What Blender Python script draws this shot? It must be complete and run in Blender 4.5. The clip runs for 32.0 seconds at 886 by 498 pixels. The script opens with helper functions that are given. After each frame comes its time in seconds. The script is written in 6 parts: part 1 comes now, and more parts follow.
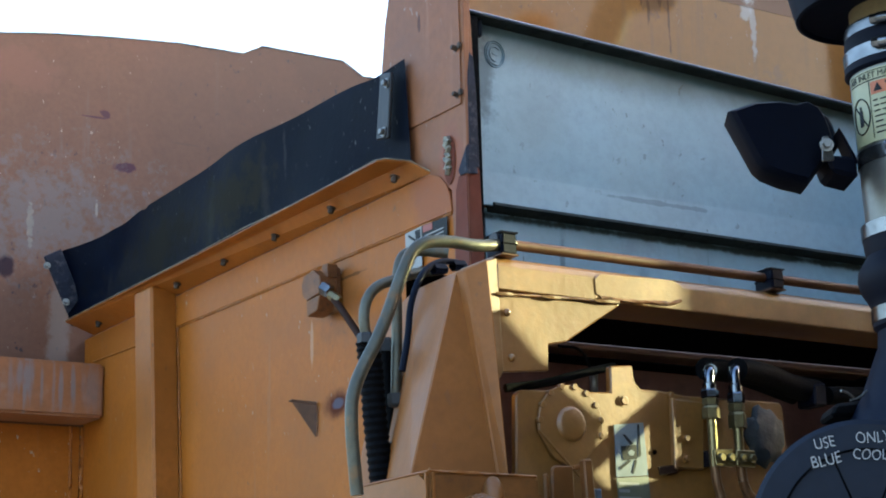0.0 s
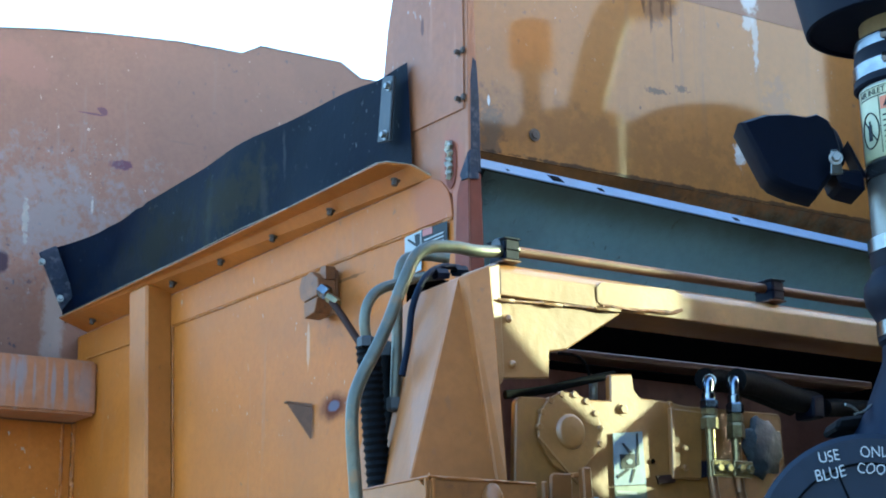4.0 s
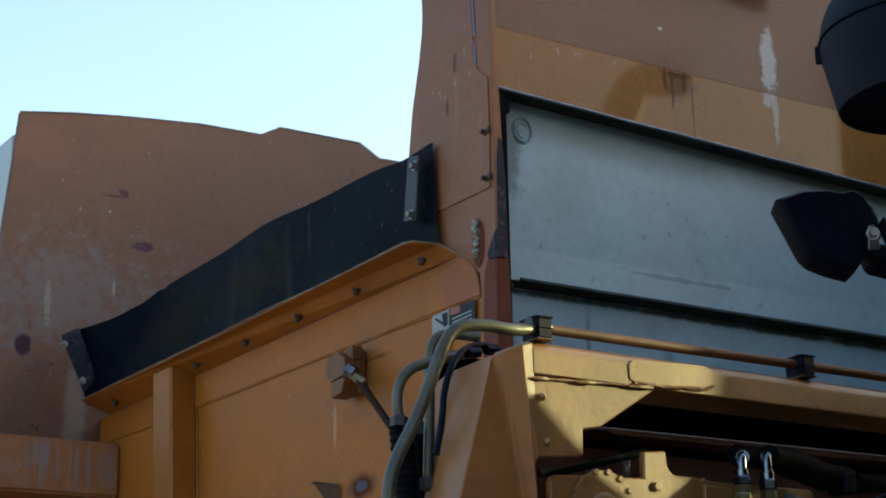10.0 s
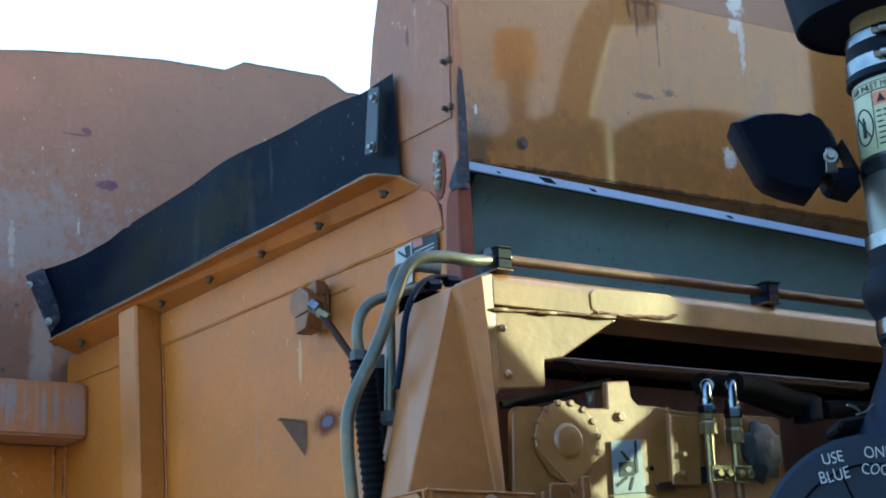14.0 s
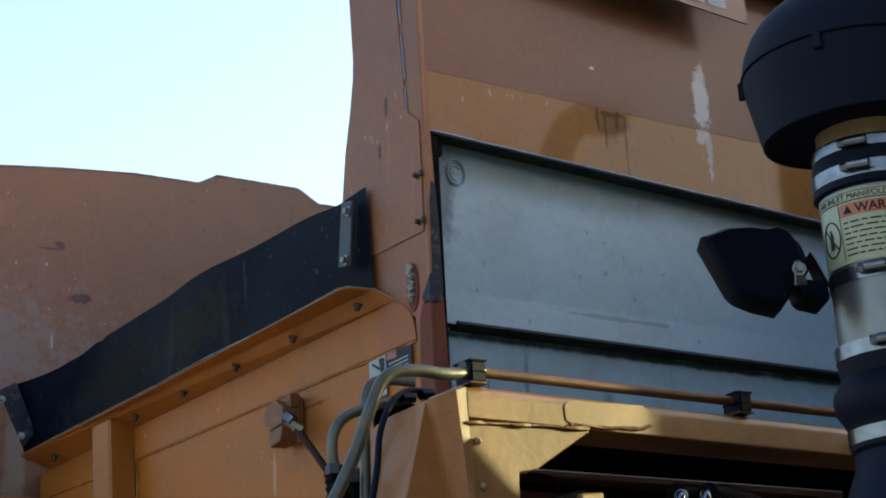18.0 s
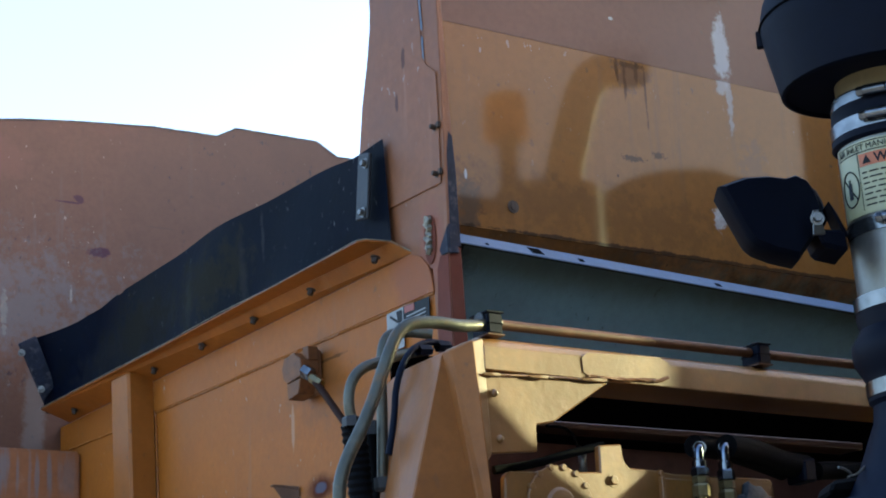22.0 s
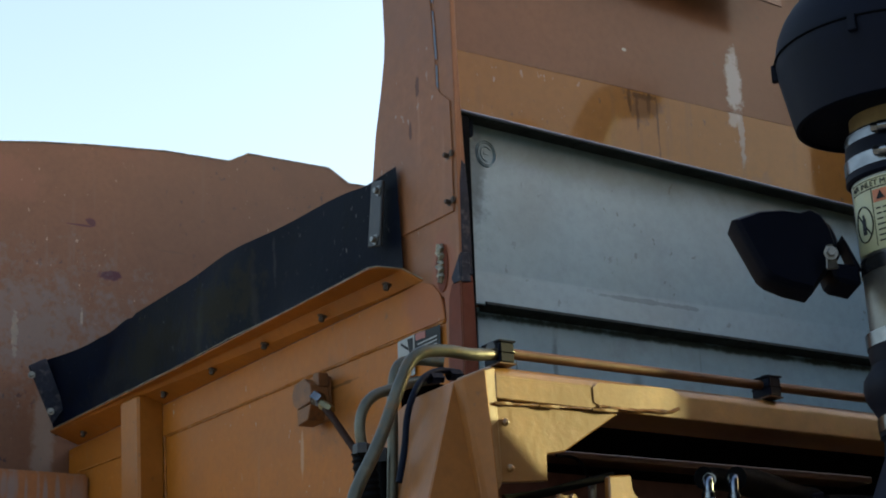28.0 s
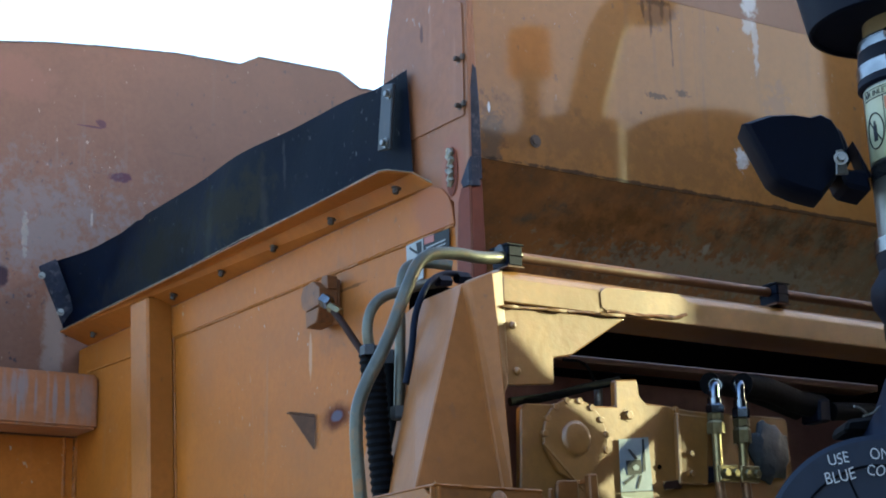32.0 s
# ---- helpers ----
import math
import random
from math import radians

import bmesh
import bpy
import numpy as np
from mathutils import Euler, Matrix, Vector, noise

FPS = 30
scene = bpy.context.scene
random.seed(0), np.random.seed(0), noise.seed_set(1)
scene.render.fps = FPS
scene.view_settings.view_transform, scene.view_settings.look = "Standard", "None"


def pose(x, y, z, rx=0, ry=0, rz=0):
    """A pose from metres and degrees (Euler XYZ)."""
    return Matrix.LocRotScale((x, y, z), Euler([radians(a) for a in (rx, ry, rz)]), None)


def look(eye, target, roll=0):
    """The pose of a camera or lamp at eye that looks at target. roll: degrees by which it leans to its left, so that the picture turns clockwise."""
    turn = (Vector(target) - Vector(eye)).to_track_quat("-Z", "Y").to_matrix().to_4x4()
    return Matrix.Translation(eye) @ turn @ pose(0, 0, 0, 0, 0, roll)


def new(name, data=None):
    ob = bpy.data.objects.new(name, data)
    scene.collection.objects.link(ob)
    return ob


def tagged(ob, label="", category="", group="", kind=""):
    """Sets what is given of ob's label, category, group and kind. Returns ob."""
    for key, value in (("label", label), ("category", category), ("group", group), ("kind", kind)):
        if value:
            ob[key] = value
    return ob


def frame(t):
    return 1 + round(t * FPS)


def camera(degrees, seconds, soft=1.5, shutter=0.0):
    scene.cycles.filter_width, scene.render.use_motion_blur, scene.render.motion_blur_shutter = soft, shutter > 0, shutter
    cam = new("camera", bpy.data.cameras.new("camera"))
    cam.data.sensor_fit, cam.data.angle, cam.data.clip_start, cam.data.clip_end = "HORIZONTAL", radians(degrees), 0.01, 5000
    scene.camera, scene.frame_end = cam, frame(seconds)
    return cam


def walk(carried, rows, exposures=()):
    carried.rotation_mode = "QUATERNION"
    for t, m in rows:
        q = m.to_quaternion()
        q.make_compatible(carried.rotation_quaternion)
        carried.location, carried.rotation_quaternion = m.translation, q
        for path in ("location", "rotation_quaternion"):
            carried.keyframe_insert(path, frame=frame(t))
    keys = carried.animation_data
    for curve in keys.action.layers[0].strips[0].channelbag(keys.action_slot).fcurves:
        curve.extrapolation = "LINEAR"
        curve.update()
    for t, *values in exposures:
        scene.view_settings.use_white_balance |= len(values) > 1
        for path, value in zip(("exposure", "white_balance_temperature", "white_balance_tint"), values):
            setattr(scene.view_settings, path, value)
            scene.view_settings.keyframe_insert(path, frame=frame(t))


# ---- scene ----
import itertools
cam = camera(27.3, 32.0, 1.9)
PATH = [
    (0, (-1.525, -2.316, 1.599), (-0.478, -0.684, 2.087), -1.6),
    (0.5, (-1.532, -2.315, 1.598), (-0.478, -0.688, 2.09), -1.7),
    (1, (-1.547, -2.324, 1.593), (-0.488, -0.703, 2.093), -0.9),
    (1.5, (-1.555, -2.322, 1.594), (-0.493, -0.703, 2.097), -0.4),
    (2, (-1.56, -2.317, 1.587), (-0.493, -0.697, 2.073), -0.3),
    (2.5, (-1.546, -2.307, 1.584), (-0.476, -0.678, 2.032), -0.0),
    (3, (-1.552, -2.305, 1.589), (-0.481, -0.674, 2.026), -0.1),
    (3.5, (-1.544, -2.308, 1.597), (-0.48, -0.677, 2.052), -0.4),
    (4, (-1.541, -2.303, 1.604), (-0.482, -0.679, 2.094), -0.6),
    (4.5, (-1.536, -2.304, 1.62), (-0.493, -0.693, 2.185), -1.0),
    (6.5, (-1.546, -2.298, 1.619), (-0.528, -0.69, 2.234), -1.5),
    (7, (-1.543, -2.295, 1.62), (-0.522, -0.692, 2.244), -1.9),
    (7.5, (-1.541, -2.3, 1.623), (-0.519, -0.706, 2.267), -2.0),
    (8, (-1.538, -2.294, 1.628), (-0.511, -0.708, 2.285), -2.2),
    (8.5, (-1.551, -2.295, 1.623), (-0.517, -0.72, 2.293), -2.2),
    (9, (-1.557, -2.289, 1.617), (-0.517, -0.703, 2.252), -1.7),
    (9.5, (-1.564, -2.291, 1.614), (-0.523, -0.694, 2.221), -1.6),
    (10, (-1.574, -2.291, 1.603), (-0.532, -0.683, 2.176), -1.1),
    (10.5, (-1.562, -2.286, 1.605), (-0.527, -0.666, 2.156), -1.0),
    (11, (-1.556, -2.282, 1.607), (-0.525, -0.649, 2.129), -1.3),
    (11.5, (-1.549, -2.281, 1.604), (-0.509, -0.649, 2.109), -1.6),
    (12, (-1.548, -2.285, 1.604), (-0.497, -0.662, 2.112), -1.8),
    (12.5, (-1.55, -2.285, 1.598), (-0.49, -0.665, 2.098), -1.6),
    (13, (-1.55, -2.278, 1.6), (-0.485, -0.657, 2.089), -1.5),
    (13.5, (-1.54, -2.282, 1.6), (-0.472, -0.661, 2.084), -1.8),
    (14, (-1.532, -2.279, 1.605), (-0.463, -0.666, 2.11), -2.2),
    (14.5, (-1.53, -2.275, 1.618), (-0.463, -0.677, 2.172), -2.3),
    (15, (-1.535, -2.28, 1.623), (-0.465, -0.695, 2.207), -2.5),
    (15.5, (-1.536, -2.29, 1.623), (-0.468, -0.712, 2.233), -2.6),
    (17.5, (-1.539, -2.291, 1.618), (-0.462, -0.738, 2.273), -3.1),
    (18, (-1.544, -2.294, 1.609), (-0.463, -0.727, 2.225), -3.0),
    (18.5, (-1.541, -2.29, 1.605), (-0.462, -0.717, 2.205), -3.0),
    (19, (-1.535, -2.288, 1.609), (-0.463, -0.71, 2.21), -3.0),
    (19.5, (-1.535, -2.287, 1.608), (-0.464, -0.704, 2.196), -2.9),
    (20, (-1.535, -2.288, 1.606), (-0.466, -0.699, 2.181), -2.6),
    (20.5, (-1.545, -2.294, 1.608), (-0.478, -0.7, 2.174), -2.6),
    (21, (-1.54, -2.287, 1.611), (-0.473, -0.692, 2.177), -2.5),
    (21.5, (-1.531, -2.291, 1.611), (-0.464, -0.697, 2.177), -2.8),
    (22, (-1.53, -2.287, 1.609), (-0.464, -0.694, 2.178), -2.9),
    (22.5, (-1.532, -2.286, 1.62), (-0.467, -0.7, 2.211), -2.6),
    (23, (-1.537, -2.288, 1.621), (-0.47, -0.711, 2.232), -2.7),
    (23.5, (-1.539, -2.294, 1.619), (-0.472, -0.724, 2.25), -2.6),
    (24, (-1.538, -2.293, 1.624), (-0.474, -0.724, 2.264), -2.7),
    (24.5, (-1.54, -2.292, 1.622), (-0.481, -0.726, 2.273), -2.7),
    (26.5, (-1.544, -2.295, 1.618), (-0.484, -0.725, 2.259), -2.5),
    (27, (-1.546, -2.292, 1.612), (-0.488, -0.713, 2.234), -2.2),
    (27.5, (-1.546, -2.292, 1.612), (-0.49, -0.709, 2.226), -2.2),
    (28, (-1.541, -2.29, 1.61), (-0.485, -0.7, 2.207), -2.1),
    (28.5, (-1.545, -2.292, 1.598), (-0.48, -0.7, 2.175), -1.8),
    (29, (-1.53, -2.285, 1.604), (-0.458, -0.69, 2.158), -1.9),
    (29.5, (-1.535, -2.29, 1.603), (-0.458, -0.693, 2.14), -1.8),
    (30, (-1.537, -2.29, 1.603), (-0.463, -0.687, 2.13), -1.6),
    (30.5, (-1.542, -2.292, 1.602), (-0.468, -0.687, 2.121), -1.4),
    (31, (-1.548, -2.288, 1.607), (-0.477, -0.679, 2.121), -1.5),
    (31.5, (-1.545, -2.294, 1.597), (-0.477, -0.684, 2.113), -1.4),
    (32, (-1.536, -2.288, 1.602), (-0.478, -0.667, 2.104), -1.3),
]
walk(cam, [(t, look(eye, target, roll)) for t, eye, target, roll in PATH], exposures=((0, 3.02, 5800, 10), (1, 3.02, 5650, 8), (2, 3.0, 5300, 10), (3, 3.37, 5050, 6), (4, 3.68, 4800, 1), (4.6, 3.25, 5400, 5), (6.5, 2.23, 5550, 11), (8, 2.2, 5700, 20), (9, 1.95, 5850, 16), (10, 2.04, 6100, 7), (11, 2.28, 6050, 8), (12, 2.58, 5650, 6), (13, 2.93, 4900, 4), (14, 3.14, 4950, 2), (15.5, 2.85, 5700, 4), (18, 2.23, 6100, 13), (19, 2.24, 6100, 16), (20, 2.54, 5600, 15), (21, 2.64, 5500, 14), (24.5, 2.45, 5600, 12), (27, 2.08, 6250, 11), (28, 2.06, 6700, 11), (29, 2.37, 5950, 13), (30, 2.67, 5800, 13), (32, 3.02, 5450, 11)))

# ---- light ----
world = bpy.data.worlds.new("sky")
scene.world = world
world.use_nodes = True
wn = world.node_tree
sky = wn.nodes.new("ShaderNodeTexSky")
sky.sky_type, sky.sun_disc = "NISHITA", False
SUN_EL, SUN_AZ = 12.0, 108.0   # degrees above the horizon; clockwise from +Y
sky.sun_elevation, sky.sun_rotation = radians(SUN_EL), radians(SUN_AZ)
sky.air_density, sky.dust_density, sky.ozone_density = 1.0, 4.0, 1.0
wn.nodes["Background"].inputs["Strength"].default_value = 0.15
wn.links.new(sky.outputs["Color"], wn.nodes["Background"].inputs["Color"])
sun = new("sun", bpy.data.lights.new("sun", "SUN"))
sun.data.energy, sun.data.angle, sun.data.color = 2.5, radians(0.5), (1.0, 0.95, 0.45)
sun_from = Vector((math.sin(radians(SUN_AZ)) * math.cos(radians(SUN_EL)), math.cos(radians(SUN_AZ)) * math.cos(radians(SUN_EL)), math.sin(radians(SUN_EL))))
sun.matrix_world = look(sun_from * 30, (0, 0, 0))


# ---- materials ----
class Nodes:
    def __init__(self, name):
        self.mat = bpy.data.materials.new(name)
        self.mat.use_nodes = True
        self.tree = self.mat.node_tree
        self.bsdf = self.tree.nodes["Principled BSDF"]
        self.co = self.tree.nodes.new("ShaderNodeTexCoord").outputs["Object"]

    def add(self, kind, **values):
        node = self.tree.nodes.new(kind)
        for k, v in values.items():
            node.inputs[k].default_value = v
        return node

    def link(self, a, b):
        self.tree.links.new(a, b)

    def scaled(self, sx, sy, sz):
        m = self.add("ShaderNodeMapping")
        m.inputs["Scale"].default_value = (sx, sy, sz)
        self.link(self.co, m.inputs["Vector"])
        return m.outputs["Vector"]

    def noise(self, scale, detail=4.0, rough=0.55, vec=None):
        n = self.add("ShaderNodeTexNoise", Scale=scale, Detail=detail, Roughness=rough)
        self.link(vec or self.co, n.inputs["Vector"])
        return n.outputs["Fac"]

    def step(self, value, lo, hi):
        r = self.add("ShaderNodeMapRange")
        r.interpolation_type = "SMOOTHSTEP"
        r.inputs["From Min"].default_value, r.inputs["From Max"].default_value = lo, hi
        self.link(value, r.inputs["Value"])
        return r.outputs["Result"]

    def math(self, op, a, b):
        n = self.tree.nodes.new("ShaderNodeMath")
        n.operation = op
        for s, v in zip(n.inputs, (a, b)):
            if isinstance(v, (int, float)):
                s.default_value = v
            else:
                self.link(v, s)
        return n.outputs["Value"]

    def mix(self, fac, a, b, mode="MIX"):
        n = self.tree.nodes.new("ShaderNodeMix")
        n.data_type, n.blend_type = "RGBA", mode
        for s, v in ((n.inputs[0], fac), (n.inputs[6], a), (n.inputs[7], b)):
            if isinstance(v, (int, float, tuple)):
                s.default_value = v
            else:
                self.link(v, s)
        return n.outputs[2]

    def blot(self, centre, size, ragged=0.35, grain=18.0, soft=0.25, run=1.0):
        """A ragged patch: 1 inside the ellipsoid of that size round centre, 0 outside."""
        m = self.add("ShaderNodeMapping")
        m.vector_type = "POINT"
        m.inputs["Scale"].default_value = tuple(1 / s for s in size)
        m.inputs["Location"].default_value = tuple(-c / s for c, s in zip(centre, size))
        self.link(self.co, m.inputs["Vector"])
        d = self.tree.nodes.new("ShaderNodeVectorMath")
        d.operation = "LENGTH"
        self.link(m.outputs["Vector"], d.inputs[0])
        wob = self.math("MULTIPLY", self.math("SUBTRACT", self.noise(grain, 8.0, 0.7, self.scaled(1, 1, run) if run != 1.0 else None), 0.5), 3.2 * ragged)
        return self.step(self.math("ADD", d.outputs["Value"], wob), 0.97 + soft, 0.97 - soft)


def surface(name, colour, rough=0.5, metal=0.0, var=0.14, scale=5.0, fine=70.0, bump=0.12, dent=0.0, streak=None, chips=None, dirt=None, blots=(), coat=0.0, rough_var=0.12, spec=0.5, coat_rough=0.11, specks=None, speck_from=0.665, flecks=None):
    """A painted or bare surface with variation at two scales. streak, chips, dirt: (colour, amount 0..1)."""
    n = Nodes(name)
    def grimy(c, k):
        return tuple(v * k for v in c[:3]) + (1.0,)
    colour = grimy(colour, 0.41)   # scales every base colour down so the sky stays bright beside it
    streak, chips, dirt = [p and (grimy(p[0], 0.54), p[1]) for p in (streak, chips, dirt)]
    blots = [(b[0], b[1], grimy(b[2], 0.54)) + tuple(b[3:]) for b in blots]
    big, small = n.noise(scale, 5.0, 0.6), n.noise(fine, 3.0, 0.6)
    dark = tuple(c * (1 - var) for c in colour[:3]) + (1.0,)
    light = tuple(min(1.0, c * (1 + var)) for c in colour[:3]) + (1.0,)
    col = n.mix(n.step(big, 0.3, 0.7), dark, light)
    col = n.mix(n.math("MULTIPLY", n.step(small, 0.35, 0.7), 0.38), col, tuple(c * 0.75 for c in colour[:3]) + (1.0,))
    blotch = n.noise(scale * 6, 6.0, 0.65)
    col = n.mix(n.math("MULTIPLY", n.step(blotch, 0.42, 0.68), min(0.5, var * 1.8)), col, tuple(c * 0.72 for c in colour[:3]) + (1.0,))
    if specks:
        v = n.noise(48.0, 3.0, 0.6, n.scaled(1.1, 0.9, 0.8))
        gate = n.step(n.noise(scale * 1.1, 3.0), 0.44, 0.6)
        col = n.mix(n.math("MULTIPLY", n.math("MULTIPLY", n.step(v, speck_from, speck_from + 0.035), gate), specks[1]), col, specks[0])
    if dirt:
        col = n.mix(n.math("MULTIPLY", n.step(n.noise(scale * 2.3, 8.0, 0.7), 0.5, 0.72), dirt[1]), col, dirt[0])
    if streak:
        s = n.noise(1.0, 4.0, 0.6, n.scaled(38, 38, 2.2))
        gate = n.step(n.noise(scale * 0.8, 2.0), 0.42, 0.62)
        col = n.mix(n.math("MULTIPLY", n.math("MULTIPLY", n.step(s, 0.56, 0.72), gate), streak[1]), col, streak[0])
    if chips:
        v = n.noise(85.0, 2.0, 0.6, n.scaled(1, 1, 0.55))
        gate = n.step(n.noise(scale * 1.5, 2.0), 0.45, 0.65)
        col = n.mix(n.math("MULTIPLY", n.math("MULTIPLY", n.step(v, 0.69, 0.71), gate), chips[1]), col, chips[0])
    if flecks:
        v = n.noise(120.0, 2.0, 0.5, n.scaled(1, 1, 0.7))
        col = n.mix(n.math("MULTIPLY", n.math("MULTIPLY", n.step(v, 0.73, 0.75), n.step(n.noise(9.0, 3.0), 0.4, 0.6)), flecks[1]), col, flecks[0])
    dull = 0.0
    for centre, size, tint, amount, *more in blots:
        mask = n.math("MULTIPLY", n.blot(centre, size, *more), amount)
        col = n.mix(mask, col, tint)
        if max(tint[:3]) < 0.08:
            dull = n.math("MAXIMUM", mask, dull)
    if blots and dull:
        n.link(n.math("MULTIPLY", n.math("SUBTRACT", 1.0, dull), spec), n.bsdf.inputs["Specular IOR Level"])
    n.link(col, n.bsdf.inputs["Base Color"])
    r = n.add("ShaderNodeMapRange")
    r.inputs["To Min"].default_value, r.inputs["To Max"].default_value = max(0.03, rough - rough_var), min(1.0, rough + rough_var)
    n.link(big, r.inputs["Value"])
    n.link(r.outputs["Result"], n.bsdf.inputs["Roughness"])
    n.bsdf.inputs["Metallic"].default_value = metal
    n.bsdf.inputs["Specular IOR Level"].default_value = spec   # grime is matt
    n.bsdf.inputs["Coat Weight"].default_value = coat
    n.bsdf.inputs["Coat Roughness"].default_value = coat_rough
    if bump:
        b = n.add("ShaderNodeBump", Strength=bump, Distance=0.002)
        n.link(small, b.inputs["Height"])
        if dent:
            b2 = n.add("ShaderNodeBump", Strength=dent, Distance=0.05)
            n.link(n.noise(2.6, 2.0), b2.inputs["Height"])
            n.link(b2.outputs["Normal"], b.inputs["Normal"])
        n.link(b.outputs["Normal"], n.bsdf.inputs["Normal"])
    return n.mat


ORANGE = (0.67, 0.208, 0.022, 1)
WHITE_CHIP = (0.5, 0.46, 0.4, 1)
RUST = (0.13, 0.06, 0.03, 1)
GREY = (0.45, 0.43, 0.41, 1)
paint = surface("orange_paint", ORANGE, 0.5, spec=0.24, specks=(RUST, 0.6), streak=((0.44, 0.24, 0.12, 1), 0.35), chips=(WHITE_CHIP, 0.5), dirt=((0.26, 0.1, 0.035, 1), 0.35), bump=0.1, dent=0.08)
paint_plain = surface("orange_paint_frame", (0.5, 0.185, 0.042, 1), 0.45, spec=0.24, specks=(RUST, 0.7), chips=((0.3, 0.12, 0.05, 1), 0.6), dirt=((0.22, 0.085, 0.035, 1), 0.4), bump=0.14)
paint_post = surface("orange_paint_post", (0.6, 0.2, 0.028, 1), 0.45, spec=0.2, chips=(RUST, 0.7), dirt=((0.28, 0.1, 0.035, 1), 0.3), bump=0.1)
RUN = (0.25, 0.26, 0.29, 1)
beam_mat = surface("orange_beam_paint_with_grey_runs", (0.58, 0.21, 0.065, 1), 0.5, specks=(RUST, 0.6), streak=((0.28, 0.3, 0.34, 1), 0.5), chips=(WHITE_CHIP, 0.7), dirt=(GREY, 0.25),
    blots=[((-0.177, 1.47, 2.32), (0.012, 0.1, 0.045), RUN, 0.61, 0.9, 70.0, 0.6, 0.12), ((-0.198, 1.47, 2.328), (0.01, 0.1, 0.03), RUN, 0.54, 0.9, 70.0, 0.6, 0.12), ((-0.218, 1.47, 2.311), (0.006, 0.1, 0.05), RUN, 0.41, 0.9, 70.0, 0.6, 0.12), ((-0.147, 1.47, 2.303), (0.004, 0.1, 0.04), RUN, 0.54, 0.9, 70.0, 0.6, 0.12), ((-0.103, 1.47, 2.303), (0.005, 0.1, 0.042), RUN, 0.61, 0.9, 70.0, 0.6, 0.12), ((-0.075, 1.47, 2.303), (0.006, 0.1, 0.046), RUN, 0.61, 0.9, 70.0, 0.6, 0.12), ((-0.033, 1.47, 2.31), (0.022, 0.1, 0.05), RUN, 0.41, 0.9, 70.0, 0.6, 0.12), ((-0.119, 1.47, 2.314), (0.003, 0.1, 0.05), RUN, 0.41, 0.9, 70.0, 0.6, 0.12), ((-0.186, 1.47, 2.277), (0.004, 0.1, 0.03), RUN, 0.54, 0.9, 70.0, 0.6, 0.12)])
rusty_paint = surface("rust_stained_bracket_paint", (0.34, 0.135, 0.048, 1), 0.55, spec=0.2, var=0.35, scale=22, specks=(RUST, 0.8), dirt=((0.09, 0.05, 0.035, 1), 0.85), chips=((0.05, 0.035, 0.03, 1), 0.8), bump=0.3)
# oil stains, and a darker base that takes in the shade on these fronts
oily_shaded_paint = surface("oily_shaded_orange_paint", (0.38, 0.145, 0.035, 1), 0.42, spec=0.3, var=0.3, scale=12, specks=(RUST, 0.8), chips=((0.3, 0.12, 0.05, 1), 0.6), dirt=((0.09, 0.045, 0.025, 1), 0.75), bump=0.2)
primer = surface("red_primer", (0.26, 0.065, 0.035, 1), 0.6, spec=0.12, dirt=((0.2, 0.07, 0.05, 1), 0.5))
rubber = surface("black_rubber", (0.005, 0.011, 0.036, 1), 0.52, spec=0.08, var=0.3, scale=4, dirt=((0.008, 0.0075, 0.006, 1), 0.6), chips=((0.22, 0.22, 0.22, 1), 0.9), flecks=((0.1, 0.1, 0.1, 1), 0.7), specks=((0.05, 0.05, 0.055, 1), 0.7), blots=[((-0.03, 0.75, 2.56), (0.3, 0.13, 0.05), (0.075, 0.07, 0.05, 1), 0.8, 1.8, 22.0, 0.6), ((-0.03, 0.83, 2.55), (0.3, 0.012, 0.05), (0.1, 0.1, 0.08, 1), 0.6, 1.0, 26.0, 0.8), ((-0.03, 0.62, 2.54), (0.3, 0.01, 0.06), (0.09, 0.09, 0.085, 1), 0.6, 1.2, 30.0, 0.8), ((-0.03, 0.55, 2.6), (0.3, 0.004, 0.04), (0.12, 0.12, 0.12, 1), 0.7, 1.0, 40.0, 0.6), ((-0.03, 1.1, 2.55), (0.3, 0.16, 0.06), (0.06, 0.057, 0.045, 1), 0.8, 1.8, 24.0, 0.6), ((-0.03, 1.3, 2.53), (0.3, 0.1, 0.03), (0.05, 0.05, 0.055, 1), 0.7, 2.0, 34.0, 0.5), ((-0.03, 0.42, 2.57), (0.3, 0.1, 0.07), (0.03, 0.038, 0.055, 1), 0.6, 1.2, 12.0, 0.7)], bump=0.2, dent=0.25)
black = surface("black_plastic", (0.0012, 0.004, 0.017, 1), 0.62, var=0.25, dirt=((0.002, 0.004, 0.012, 1), 0.5), bump=0.08, spec=0.11)
blackhose = surface("black_hose", (0.004, 0.0045, 0.006, 1), 0.75, spec=0.08, var=0.3, bump=0.4, fine=160)
bluecone = surface("dark_blue_plastic", (0.004, 0.009, 0.026, 1), 0.55, spec=0.08, var=0.2, dirt=((0.02, 0.026, 0.04, 1), 0.4))
cover_mat = surface("slate_blue_plastic_cover", (0.016, 0.024, 0.045, 1), 0.65, spec=0.15, var=0.12, dirt=((0.018, 0.021, 0.028, 1), 0.4))
groove = surface("dark_groove", (0.004, 0.005, 0.008, 1), 0.8, spec=0.03)
steel = surface("zinc_tube_steel", (0.17, 0.165, 0.125, 1), 0.42, 0.6, var=0.3, scale=14, specks=((0.12, 0.06, 0.025, 1), 0.7), chips=((0.06, 0.045, 0.03, 1), 0.5), dirt=((0.24, 0.13, 0.05, 1), 0.75), bump=0.2)
